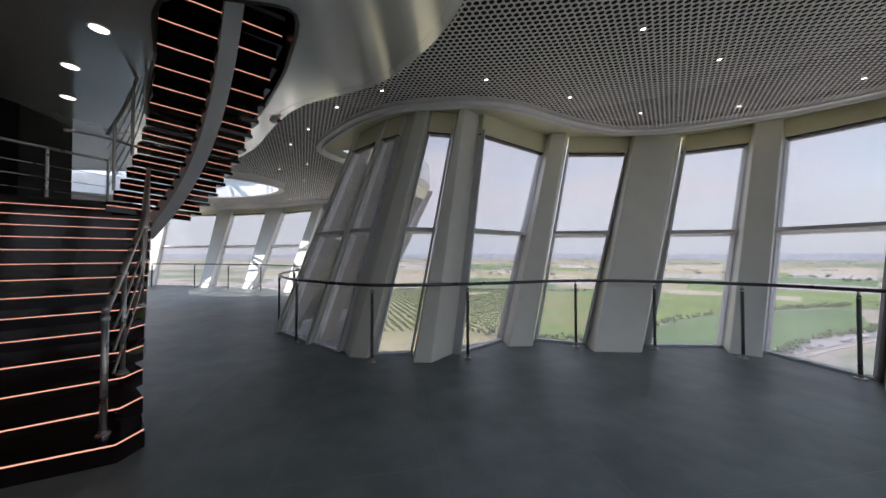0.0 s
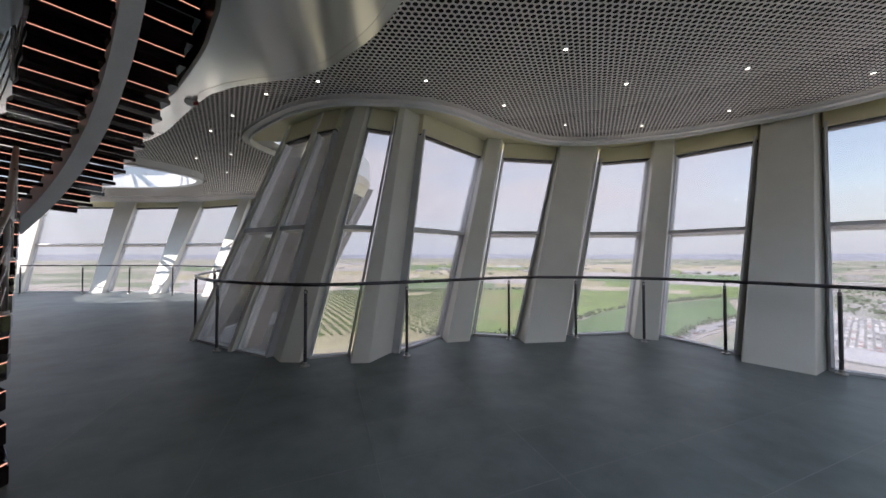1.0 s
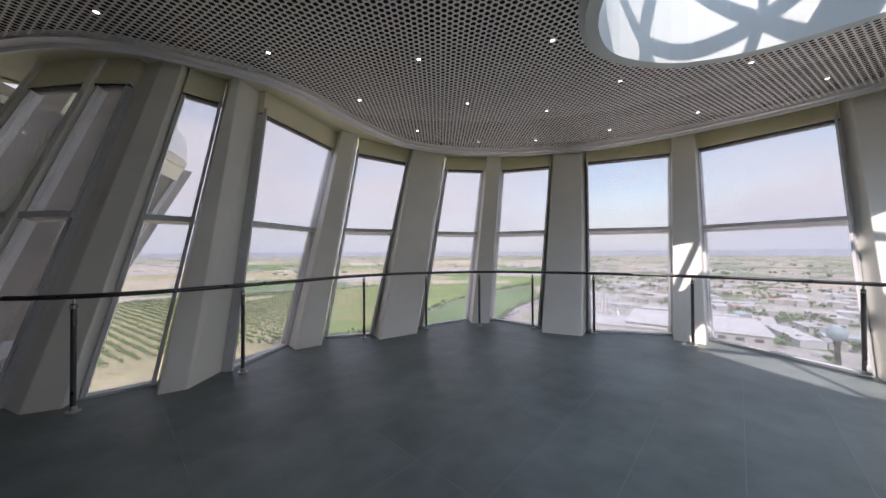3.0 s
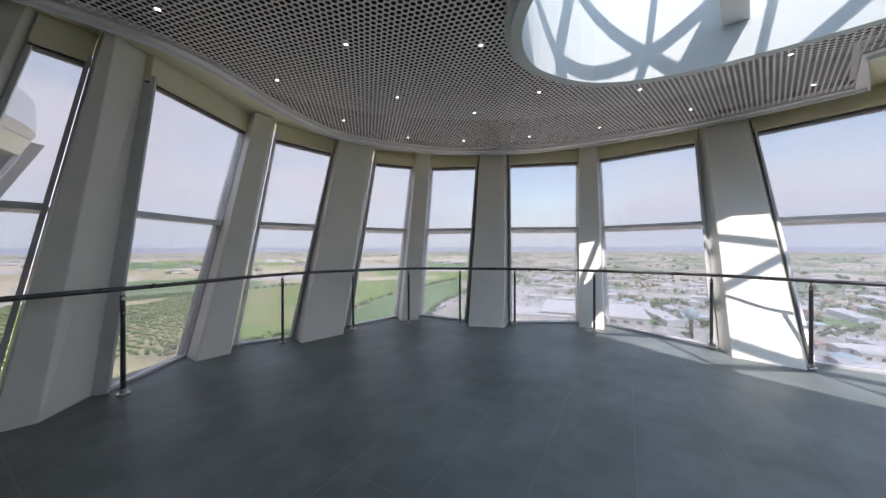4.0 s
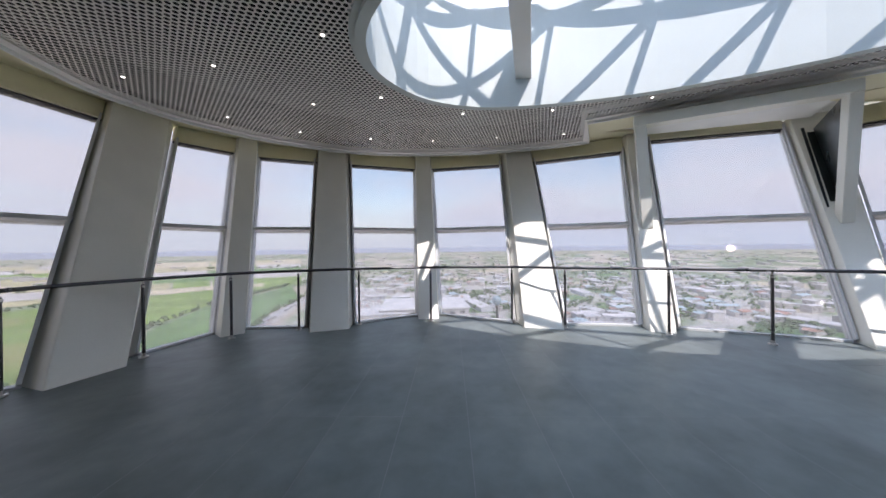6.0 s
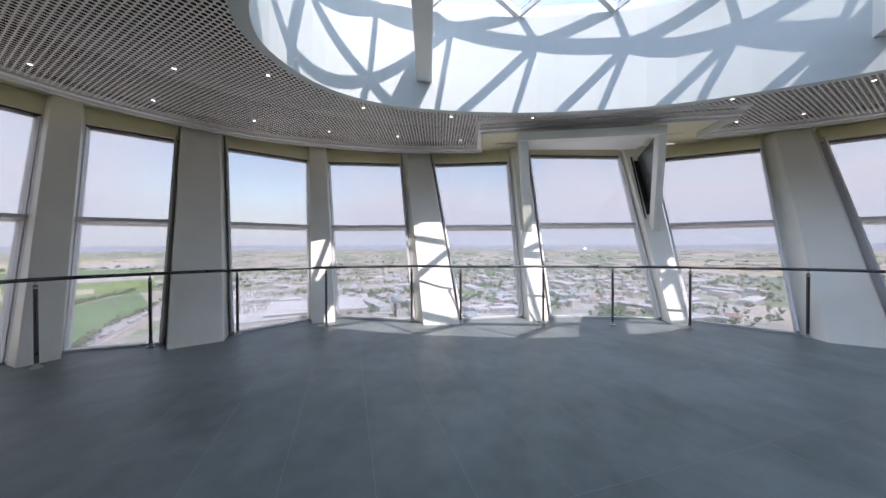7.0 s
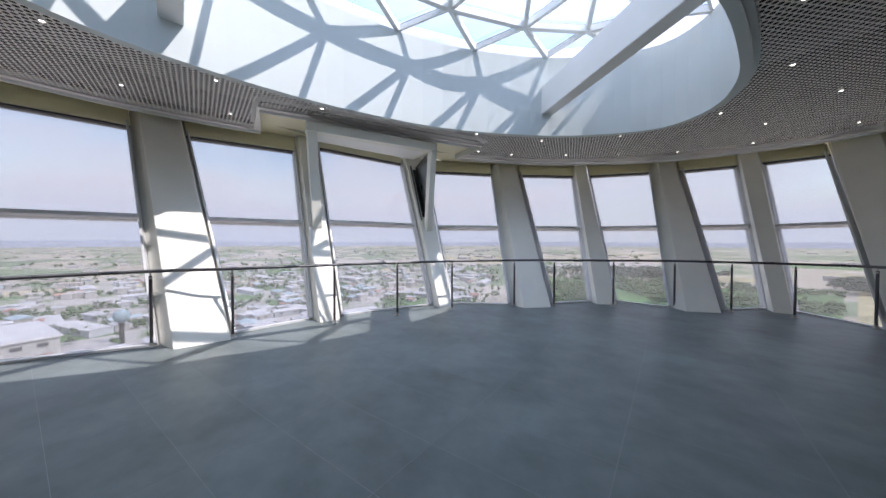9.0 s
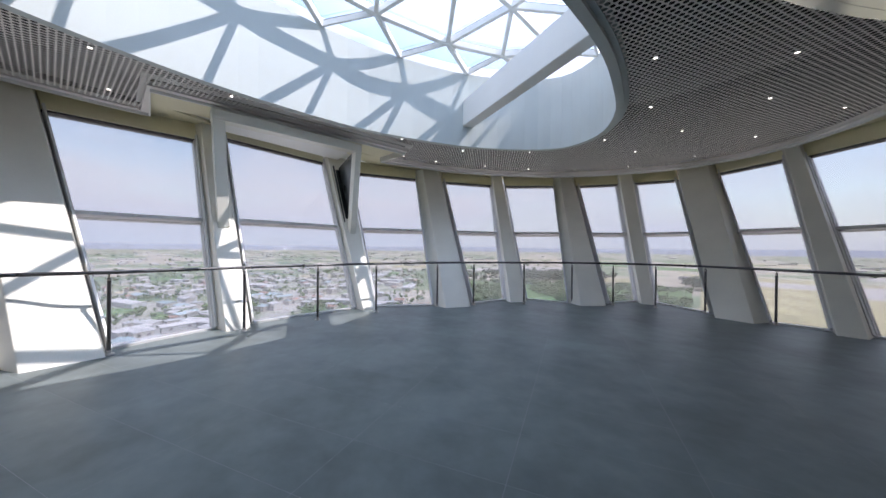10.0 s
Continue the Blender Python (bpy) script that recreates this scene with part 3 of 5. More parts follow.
loop_wall("wall_drum_far", LOBE_SKY[::-1], 3.97, 4.75, -0.2, M_WHITE, "white plaster wall of the far roof light")

notch = part("ceiling_notch", prism(bmesh.new(), [(6.6, 1.05), (9.0, 0.85), (9.2, -2.6), (8.6, -4.9), (5.8, -4.2)], 4.14, 4.19), M_WHITE, kind="structure", label="white recessed ceiling above the service window")
notch["category"] = "ceiling"
fascia = part("stair_fascia", band(bmesh.new(), STAIR_HOLE[::-1], -0.04, 3.95, 5.65, True), M_BRONZE, kind="structure", label="dark bronze edge panel round the stair opening")
fascia["category"] = "trim"
over = part("ceiling_upper", prism(bmesh.new(), [(-1.2, 3.8), (-1.6, 6.8), (-4.6, 8.9), (-7.6, 8.6), (-7.2, 5.6), (-4.2, 3.6)], 5.6, 5.7), M_BLACK, kind="structure", label="dark ceiling of the floor above the stair")
over["category"] = "ceiling"
core = part("wall_core", prism(bmesh.new(), [(-7.55, 5.0), (-7.55, 6.1), (-7.95, 7.05), (-9.6, 7.9), (-10.4, 5.0), (-8.8, 2.0), (-6.6, 1.2), (-5.6, 1.6), (-6.6, 3.4)], 0.0, 3.95), M_BLACK, kind="structure", label="black lacquered wall of the building core")
core["category"] = "wall"


# ---- roof light ----
def roof_light(loop, spine, n, label, phase=0.0, base=DRUM_TOP):
    """Ring-braced triangular glazing: bars between rings of nodes, a pane in each triangle."""
    top = thing("roof_light", label, "skylight", "roof lights", "", (spine[0][0], spine[0][1], base))
    inv = Matrix.Translation(-top.location)
    total = [0.0]
    for i in range(len(loop)):
        total.append(total[-1] + (loop[(i + 1) % len(loop)] - loop[i]).length)

    def on_loop(t):
        d = (t % 1.0) * total[-1]
        for i in range(len(loop)):
            if total[i + 1] >= d:
                return loop[i].lerp(loop[(i + 1) % len(loop)], (d - total[i]) / max(1e-6, total[i + 1] - total[i]))

    def spine_near(p):
        a, b = Vector(spine[0]), Vector(spine[1])
        t = max(0, min(1, (p - a).dot(b - a) / (b - a).length_squared))
        return a.lerp(b, t)

    rings = []
    for k, (f, z) in enumerate(((0.0, 0.03), (0.25, 0.36))):
        ring = []
        for i in range(n):
            p = on_loop((i + phase + 0.5 * k) / n)
            q = p.lerp(spine_near(p), f)
            ring.append(Vector((q.x, q.y, base + z)))
        rings.append(ring)
    crown = [Vector((*Vector(spine[0]).lerp(Vector(spine[1]), f), base + 0.66)) for f in (0, 0.25, 0.5, 0.75, 1)]

    def rod(p, q, w, d):
        bm = bmesh.new()
        bar(bm, p, q, w, d, (q - p).cross(Vector((0, 0, 1))))
        bm.transform(inv)
        part("glazing_bar", bm, M_WHITE, top)
        bm = bmesh.new()
        bar(bm, p + Vector((0, 0, d * 0.5 + 0.012)), q + Vector((0, 0, d * 0.5 + 0.012)), w * 0.6, 0.02, (q - p).cross(Vector((0, 0, 1))))
        bm.transform(inv)
        part("gasket", bm, M_GASKET, top)

    def sheet(p, q, r):
        bm = bmesh.new()
        lift = Vector((0, 0, 0.14))
        hexa(bm, [v + lift for v in (p, q, r)], [v + lift + Vector((0, 0, 0.02)) for v in (p, q, r)])
        bm.transform(inv)
        part("pane", bm, M_ROOFGLASS, top).visible_shadow = False

    def nearest(i):
        m = (rings[1][i % n] + rings[1][(i + 1) % n]) / 2
        return min(crown, key=lambda v: (v - m).length)

    for i in range(n):
        a, b = rings[0][i], rings[0][(i + 1) % n]
        c, d = rings[1][i], rings[1][(i + 1) % n]
        rod(a, c, 0.05, 0.10)
        rod(c, b, 0.09, 0.12)
        rod(c, d, 0.11, 0.13)
        for tri in ((a, b, c), (b, d, c)):
            sheet(*tri)
        hub, past = nearest(i), nearest(i - 1)
        rod(c, hub, 0.08, 0.13)
        sheet(c, d, hub)
        if past is not hub:
            rod(c, past, 0.08, 0.13)
            sheet(c, hub, past)
    for p, q in zip(crown, crown[1:]):
        rod(p, q, 0.09, 0.14)
    return top


roof_light(DRUM[::-1], ((3.75, 2.0), (2.75, -3.9)), 14, "triangular white-framed glass roof over the hall", 0.33)
roof_light(LOBE_SKY[::-1], ((-13.0, 12.7), (-9.4, 12.7)), 8, "triangular white-framed glass roof over the far hall", base=4.75)


def roof_beam(p, q):
    bm = bmesh.new()
    bar(bm, (p[0], p[1], 4.72), (q[0], q[1], 4.72), 0.27, 0.62, Vector((q[1] - p[1], p[0] - q[0], 0)))
    bmesh.ops.bevel(bm, geom=list(bm.edges), offset=0.012, segments=1, affect="EDGES")
    ob = part("roof_beam", bm, M_WHITE, kind="structure", label="white boxed beam across the roof light")
    ob["category"], ob["group"] = "beam", "roof light beams"


roof_beam((5.62, 2.12), (1.75, 2.0))
roof_beam((4.35, -4.55), (0.75, -2.75))


# ---- upright frame before the leaning service window ----
def service_frame():
    """Boxed head under the ceiling recess with two struts that run down to the leaning columns, and glazed sides."""
    top_a, top_b = Vector((6.48, 0.08, 3.74)), Vector((6.08, -2.56, 3.74))
    foot_a, foot_b = [c0.lerp(c1, 1.80 / TOP) for c0, c1 in (col_line(COLUMNS[10], 0, 0), col_line(COLUMNS[11], 0, 0))]
    fr = thing("service_frame", "white boxed frame hung before the leaning service window", "frame", kind="structure", at=(6.3, -1.2, 3.74))
    inv = Matrix.Translation(-fr.location)
    flat = (top_b - top_a).normalized()

    def put(name, mat, p, q, w, d, across, label=""):
        bm = bmesh.new()
        bar(bm, p, q, w, d, across)
        bmesh.ops.bevel(bm, geom=list(bm.edges), offset=0.008, segments=1, affect="EDGES")
        bm.transform(inv)
        part(name, bm, mat, fr, label)

    put("frame_head", M_COLUMN, top_a - flat * 0.10, top_b + flat * 0.10, 0.19, 0.22, Vector((0, 0, 1)))
    put("frame_side", M_COLUMN, top_a, foot_a + Vector((0.06, 0, 0)), 0.19, 0.20, flat)
    put("frame_side", M_COLUMN, top_b + flat * 0.03, foot_b + Vector((0.06, 0, 0)), 0.15, 0.20, flat)
    for top, foot, c, inner in ((top_a, foot_a, COLUMNS[10], 1), (top_b, foot_b, COLUMNS[11], -1)):
        c0, c1 = col_line(c, 0.2, 0.1)
        far = c0.lerp(c1, 3.70 / TOP)
        near = c0.lerp(c1, 2.0 / TOP)
        bm = bmesh.new()
        q = [top + Vector((0.08, 0, -0.05)), far, near]
        hexa(bm, [p - flat * 0.006 for p in q], [p + flat * 0.006 for p in q])
        bm.transform(inv)
        part("side_pane", bm, M_GLASS if inner > 0 else M_TINTED, fr, "" if inner > 0 else "dark tinted side pane")
        if inner < 0:
            edge = flat * (-0.17)
            # dark bar added where the next bay's window would show
            put("side_rail", M_TINTED, near + edge, far + edge, 0.04, 0.20, flat, "dark bar added in place of the next bay's window")
            e0, e1 = col_line(c, -0.012, -0.012)
            put("side_strip", M_TINTED, e0.lerp(e1, 2.15 / TOP), e0.lerp(e1, 3.62 / TOP), 0.24, 0.012, flat, "dark tinted strip on the column")
    bm = bmesh.new()
    c0, c1 = col_line(COLUMNS[10], 0.1, 0.0)
    d0, d1 = col_line(COLUMNS[11], 0.1, 0.0)
    q = [top_a, top_b, d0.lerp(d1, 3.90 / TOP), c0.lerp(c1, 3.90 / TOP)]
    hexa(bm, [p + Vector((0, 0, 0.07)) for p in q], [p + Vector((0, 0, 0.10)) for p in q])
    bm.transform(inv)
    part("top_panel", bm, M_WHITE, fr, "white panel over the recess")


service_frame()

# ---- railing along the windows ----
POSTS = [(-4.28, 8.02), (-3.13, 6.76), (-1.57, 6.0), (-0.26, 6.31), (1.46, 7.06), (2.65, 7.05), (3.66, 6.72), (4.42, 6.05), (5.05, 5.2), (5.64, 3.95), (5.93, 2.4), (5.73, 1.46), (5.68, -0.09),
         (5.5, -1.3), (5.24, -2.52), (4.66, -3.92), (4.12, -4.7), (3.23, -5.71), (2.31, -6.65), (1.42, -7.11), (0.53, -7.38), (-0.41, -7.36), (-1.45, -6.82), (-2.9, -5.95)]
FAR_POSTS = [(-4.9, 9.6), (-5.3, 11.4), (-6.9, 12.8), (-9.0, 13.9), (-10.8, 14.3), (-12.6, 14.5), (-14.6, 14.4)]


def railing(posts, label, extend=None):
    """Round steel handrail on slim posts with clamps and foot plates."""
    rail = thing("railing", label, "railing", "window railings", "", (posts[len(posts) // 2][0], posts[len(posts) // 2][1], 0))
    inv = Matrix.Translation(-rail.location)
    line = smooth_line((extend or []) + posts, 8)
    bm = tube(bmesh.new(), [(p.x, p.y, 1.065) for p in line], 0.024, 12)
    bm.transform(inv)
    part("handrail", bm, M_STEEL_DARK, rail, smooth=True)
    for i, (x, y) in enumerate(posts):
        a, b = Vector(posts[max(i - 1, 0)]), Vector(posts[min(i + 1, len(posts) - 1)])
        run = (b - a).normalized()
        base = new("post")
        base.parent, base.location = rail, Vector((x, y, 0)) - rail.location
        bm = lathe(bmesh.new(), [(0.021, 0.0), (0.021, 1.0)], n=12)
        stem = part("post_tube", bm, M_STEEL_DARK, rail, smooth=False)
        stem.location = base.location
        bpy.data.objects.remove(base)
        bm = lathe(bmesh.new(), [(0.055, 0.0), (0.055, 0.012), (0.05, 0.018), (0.028, 0.02), (0.026, 0.06)], n=16)
        foot = part("foot_plate", bm, M_STEEL, stem)
        bm = bmesh.new()
        bar(bm, (0, 0, 1.0), (0, 0, 1.045), 0.012, 0.02, (1, 0, 0))
        bar(bm, (-run.y * 0.03, run.x * 0.03, 0.97), (run.y * 0.03, -run.x * 0.03, 0.97), 0.03, 0.03, (0, 0, 1))
        part("clamp", bm, M_STEEL, stem)
    return rail


railing(POSTS, "dark steel handrail on slim posts before the windows", [(-4.9, 9.6)])
railing(FAR_POSTS, "dark steel handrail on slim posts in the far hall")

# ---- recessed ceiling lamps ----
LAMPS = [(1.71, 5.43), (2.93, 4.29), (1.35, 6.91), (2.97, 6.11), (4.53, 4.39), (5.61, 3.24), (6.0, 1.62), (4.36, 5.62), (2.76, 7.62), (6.22, 5.58), (6.82, 4.28), (7.12, 2.81), (4.27, 7.52), (5.34, 6.79),
         (7.4, 1.34), (6.04, 0.0), (5.7, -1.64), (5.23, -3.24), (5.83, -5.21), (4.6, -4.86), (6.22, -4.27), (4.92, -6.5), (3.25, -6.01), (3.97, -7.63), (2.84, -8.63), (1.47, -6.14), (1.41, -9.16), (1.02, -7.6),
         (0.03, -6.52), (-0.19, -9.01), (0.44, -4.77), (-1.25, -7.9), (-1.16, -5.56), (-2.26, -6.83), (0.24, -3.08), (-1.2, -4.04), (-1.56, 6.4), (0.01, 6.26), (-2.49, 6.84), (-3.47, 7.68), (-4.33, 8.46), (-4.8, 9.98)]
FAR_LAMPS = [(-5.95, 11.8), (-5.9, 10.4), (-7.2, 12.2), (-7.0, 14.2), (-8.6, 15.2)]


def ceiling_lamp(r, label, z):
    lamp = thing("ceiling_lamp", label, "ceiling lamp", "recessed ceiling lamps", "", (0, 0, z))
    bm = lathe(bmesh.new(), [(r, 0.0), (r, -0.008), (r * 0.86, -0.012), (r * 0.80, -0.004), (r * 0.80, 0.03)], n=20)
    part("ring", bm, M_WHITE, lamp)
    bm = lathe(bmesh.new(), [(r * 0.80, -0.009), (r * 0.80, -0.004)], n=20)
    part("lens", bm, M_LAMP, lamp, "glowing white lens")
    return lamp


first = ceiling_lamp(0.030, "small round white recessed ceiling lamp, lit", 3.997)
for i, (x, y) in enumerate(LAMPS + FAR_LAMPS):
    if i == 0:
        first.location = (x, y, 3.997)
    else:
        copy_thing(first, pose(x, y, 3.997))
large = ceiling_lamp(0.096, "large round white recessed lamp by the stair, lit", 3.953)
for i, (x, y) in enumerate(((-4.22, 4.74), (-5.41, 5.3), (-6.49, 6.0))):
    if i == 0:
        large.location = (x, y, 3.953)
    else:
        copy_thing(large, pose(x, y, 3.953))

alarm = thing("smoke_detector", "white smoke detector with a red cap on the plaster ceiling", "smoke detector", at=(-3.79, 7.11, 3.955))
part("body", lathe(bmesh.new(), [(0.085, 0.0), (0.085, -0.03), (0.06, -0.06), (0.03, -0.065)], n=20), M_WHITE, alarm)
bm = bmesh.new()
bar(bm, (0.07, -0.03, -0.05), (0.13, -0.05, -0.05), 0.05, 0.03, (0, 0, 1))
part("cap", bm, M_RED, alarm, "red plastic cap")

# ---- staircase ----
stair = thing("staircase", "black stone staircase with glowing orange nosings and steel handrails", "staircase", at=(-3.2, 4.2, 0))
STAIR_INV = Matrix.Translation(-stair.location)


def stair_part(name, bm, mat, parent=None, label="", smooth=False):
    bm.transform(STAIR_INV)
    return part(name, bm, mat, parent or stair, label, smooth=smooth)


RISE = 0.155


def lower_corner(k):
    return Vector((-2.67 - 0.205 * k, 3.755 + 0.185 * k, 0))


for k in range(14):
    z = RISE * (k + 1)
    ang = radians((33, 40, 44, 46)[min(k, 3)] if k < 4 else 47)
    along = Vector((math.cos(ang), math.sin(ang), 0))
    back = Vector((-math.sin(ang), math.cos(ang), 0))
    c = lower_corner(k)
    wide = 1.35
    cut = c + along * 0.10 + back * 0.17
    far = c + along * (0.10 if k > 2 else 0.0) + back * 0.46
    low = [c - along * wide, c, cut, far, c - along * wide + back * 0.46]
    up = Vector((0, 0, 1))
    bm = hexa(bmesh.new(), [p + up * (z - 0.04) for p in low], [p + up * z for p in low])
    tread = stair_part("tread", bm, M_TREAD)
    bm = hexa(bmesh.new(), [p + back * 0.03 + up * (z - RISE + 0.001) for p in low], [p + back * 0.03 + up * (z - 0.041) for p in low])
    stair_part("riser", bm, M_TREAD)
    bm = bmesh.new()
    bar(bm, c - along * wide + up * (z - 0.009) - back * 0.003, c + up * (z - 0.009) - back * 0.003, 0.008, 0.0065, back)
    bar(bm, c + up * (z - 0.009) - back * 0.003, cut + up * (z - 0.009), 0.008, 0.0065, back)
    strip = part("nosing_light", bm, M_LED, tread, "orange glowing nosing strip")
    strip.data.transform(STAIR_INV)
LAND = RISE * 15
bm = prism(bmesh.new(), [(-5.6, 6.2), (-5.6, 6.8), (-6.3, 7.5), (-7.4, 6.6), (-6.6, 5.2)], LAND - 0.22, LAND - 0.02)
stair_part("landing", bm, M_TREAD)


def quad_at(p, q, r, k):
    """Point on the parabola through p at 1, q at 6, r at 12."""
    a, b, c = Vector(p), Vector(q), Vector(r)
    return a * ((k - 6) * (k - 12) / 55) + b * ((k - 1) * (k - 12) / -30) + c * ((k - 1) * (k - 6) / 66)


def upper_edge(k):
    z = 2.24 + 0.16 * k
    a = quad_at((-5.26, 5.70), (-4.67, 5.57), (-3.64, 4.86), k)
    b = quad_at((-5.13, 6.96), (-4.10, 6.61), (-2.82, 5.70), k)
    return Vector((a.x, a.y, z)), Vector((b.x, b.y, z))


for k in range(0, 17):
    a, b = upper_edge(k)
    c, d = upper_edge(k + 1.25)
    c.z = d.z = a.z
    dn = Vector((0, 0, 0.05))
    tread = stair_part("tread", hexa(bmesh.new(), [p - dn for p in (a, b, d, c)], [a, b, d, c]), M_TREAD)
    front = (a + b - c - d).normalized()
    bm = bmesh.new()
    bar(bm, a - front * 0.012 - dn * 1.06, b - front * 0.012 - dn * 1.06, 0.007, 0.004, front)
    strip = part("nosing_light", bm, M_LED, tread, "orange glowing nosing strip")
    strip.data.transform(STAIR_INV)
    bm = bmesh.new()
    bar(bm, a + front * 0.004 - Vector((0, 0, 0.095)), b + front * 0.004 - Vector((0, 0, 0.095)), 0.015, 0.09, front)
    stair_part("riser", bm, M_TREAD)
bm = bmesh.new()
loops = []
for k in range(-1, 18):
    a, b = upper_edge(k)
    m0, m1 = a.lerp(b, 0.455), a.lerp(b, 0.605)
    loops.append([bm.verts.new(p) for p in (m0 - Vector((0, 0, 0.34)), m1 - Vector((0, 0, 0.34)), m1 - Vector((0, 0, 0.10)), m0 - Vector((0, 0, 0.10)))])
for a, b in zip(loops, loops[1:]):
    for i in range(4):
        bm.faces.new((a[i], a[(i + 1) % 4], b[(i + 1) % 4], b[i]))
bm.faces.new(loops[0])
bm.faces.new(loops[-1])
stair_part("stringer", bm, M_SATIN, label="curved satin steel stringer")

# handrail of the lower flight, with its posts and rods
RAIL_SHIFT = ((0, -0.21, 0.085), (1, -0.14, 0.07), (2.6, -0.04, 0.05), (5, 0.0, 0.10), (13.4, 0.0, 0.10))


def rail_foot(k):
    """Point on the flight below the handrail."""
    c = lower_corner(k)
    for (k0, x0, y0), (k1, x1, y1) in zip(RAIL_SHIFT, RAIL_SHIFT[1:]):
        if k <= k1:
            f = (k - k0) / (k1 - k0)
            break
    return Vector((c.x + x0 + (x1 - x0) * f, c.y + y0 + (y1 - y0) * f, 0.155 + RISE * k))


line = smooth_line([rail_foot(k) + Vector((0, 0, 0.91)) for k in (0, 1, 2.6, 5, 7, 9, 11, 13.4)] + [Vector((-5.75, 6.15, 3.28)), Vector((-6.0, 5.85, 3.32)), Vector((-6.1, 5.7, 3.30))], 4)
stair_part("handrail", tube(bmesh.new(), line, 0.023, 12), M_STEEL, smooth=True)
for d in (0.30, 0.48, 0.66):
    rod_line = [rail_foot(k) + Vector((0, 0, 0.91 - d)) for k in (0.9, 2.6, 5, 7, 9, 11)]
    stair_part("rod", tube(bmesh.new(), smooth_line(rod_line, 4), 0.009, 8), M_STEEL)
for k in (0, 2, 5, 8, 11):
    p = rail_foot(k)
    p.z = RISE * (k + 1)
    stair_part("newel_post", tube(bmesh.new(), [p, p + Vector((0, 0, 0.90))], 0.021 if k == 0 else 0.017, 12), M_STEEL, smooth=True)
    stair_part("foot_plate", lathe(bmesh.new(), [(0.042, 0.0), (0.042, 0.010), (0.028, 0.016), (0.028, 0.035)], tuple(p), 16), M_STEEL)
    stair_part("collar", lathe(bmesh.new(), [(0.025, 0.84), (0.027, 0.85), (0.027, 0.865), (0.023, 0.875)], tuple(p), 16), M_STEEL)
# rail of the upper flight on its inner side
inner = [upper_edge(k)[0] + Vector((0, 0, 0.95)) for k in range(0, 17)]
stair_part("handrail", tube(bmesh.new(), inner, 0.024, 10), M_STEEL, smooth=True)
for d in (0.2, 0.4, 0.6, 0.78):
    stair_part("rod", tube(bmesh.new(), [p - Vector((0, 0, d)) for p in inner], 0.007, 6), M_STEEL)
for k in range(1, 17, 3):
    a = upper_edge(k)[0]
    stair_part("newel_post", tube(bmesh.new(), [a, a + Vector((0, 0, 0.95))], 0.018, 10), M_STEEL)
# landing rail
rail_a, rail_b = Vector((-7.1, 5.35, LAND)), Vector((-6.75, 6.75, LAND))
stair_part("handrail", tube(bmesh.new(), [rail_a + Vector((0, 0, 0.86)), rail_b + Vector((0, 0, 0.86))], 0.022, 10), M_STEEL, smooth=True)
for d in (0.18, 0.38, 0.58):
    stair_part("rod", tube(bmesh.new(), [rail_a + Vector((0, 0, d)), rail_b + Vector((0, 0, d))], 0.006, 6), M_STEEL)
for u in (0.0, 0.5, 1.0):
    p = rail_a.lerp(rail_b, u)
    stair_part("newel_post", tube(bmesh.new(), [p - Vector((0, 0, 0.1)), p + Vector((0, 0, 0.86))], 0.02, 10), M_STEEL)

# ---- land below the tower ----
GROUND_Z = -45.0


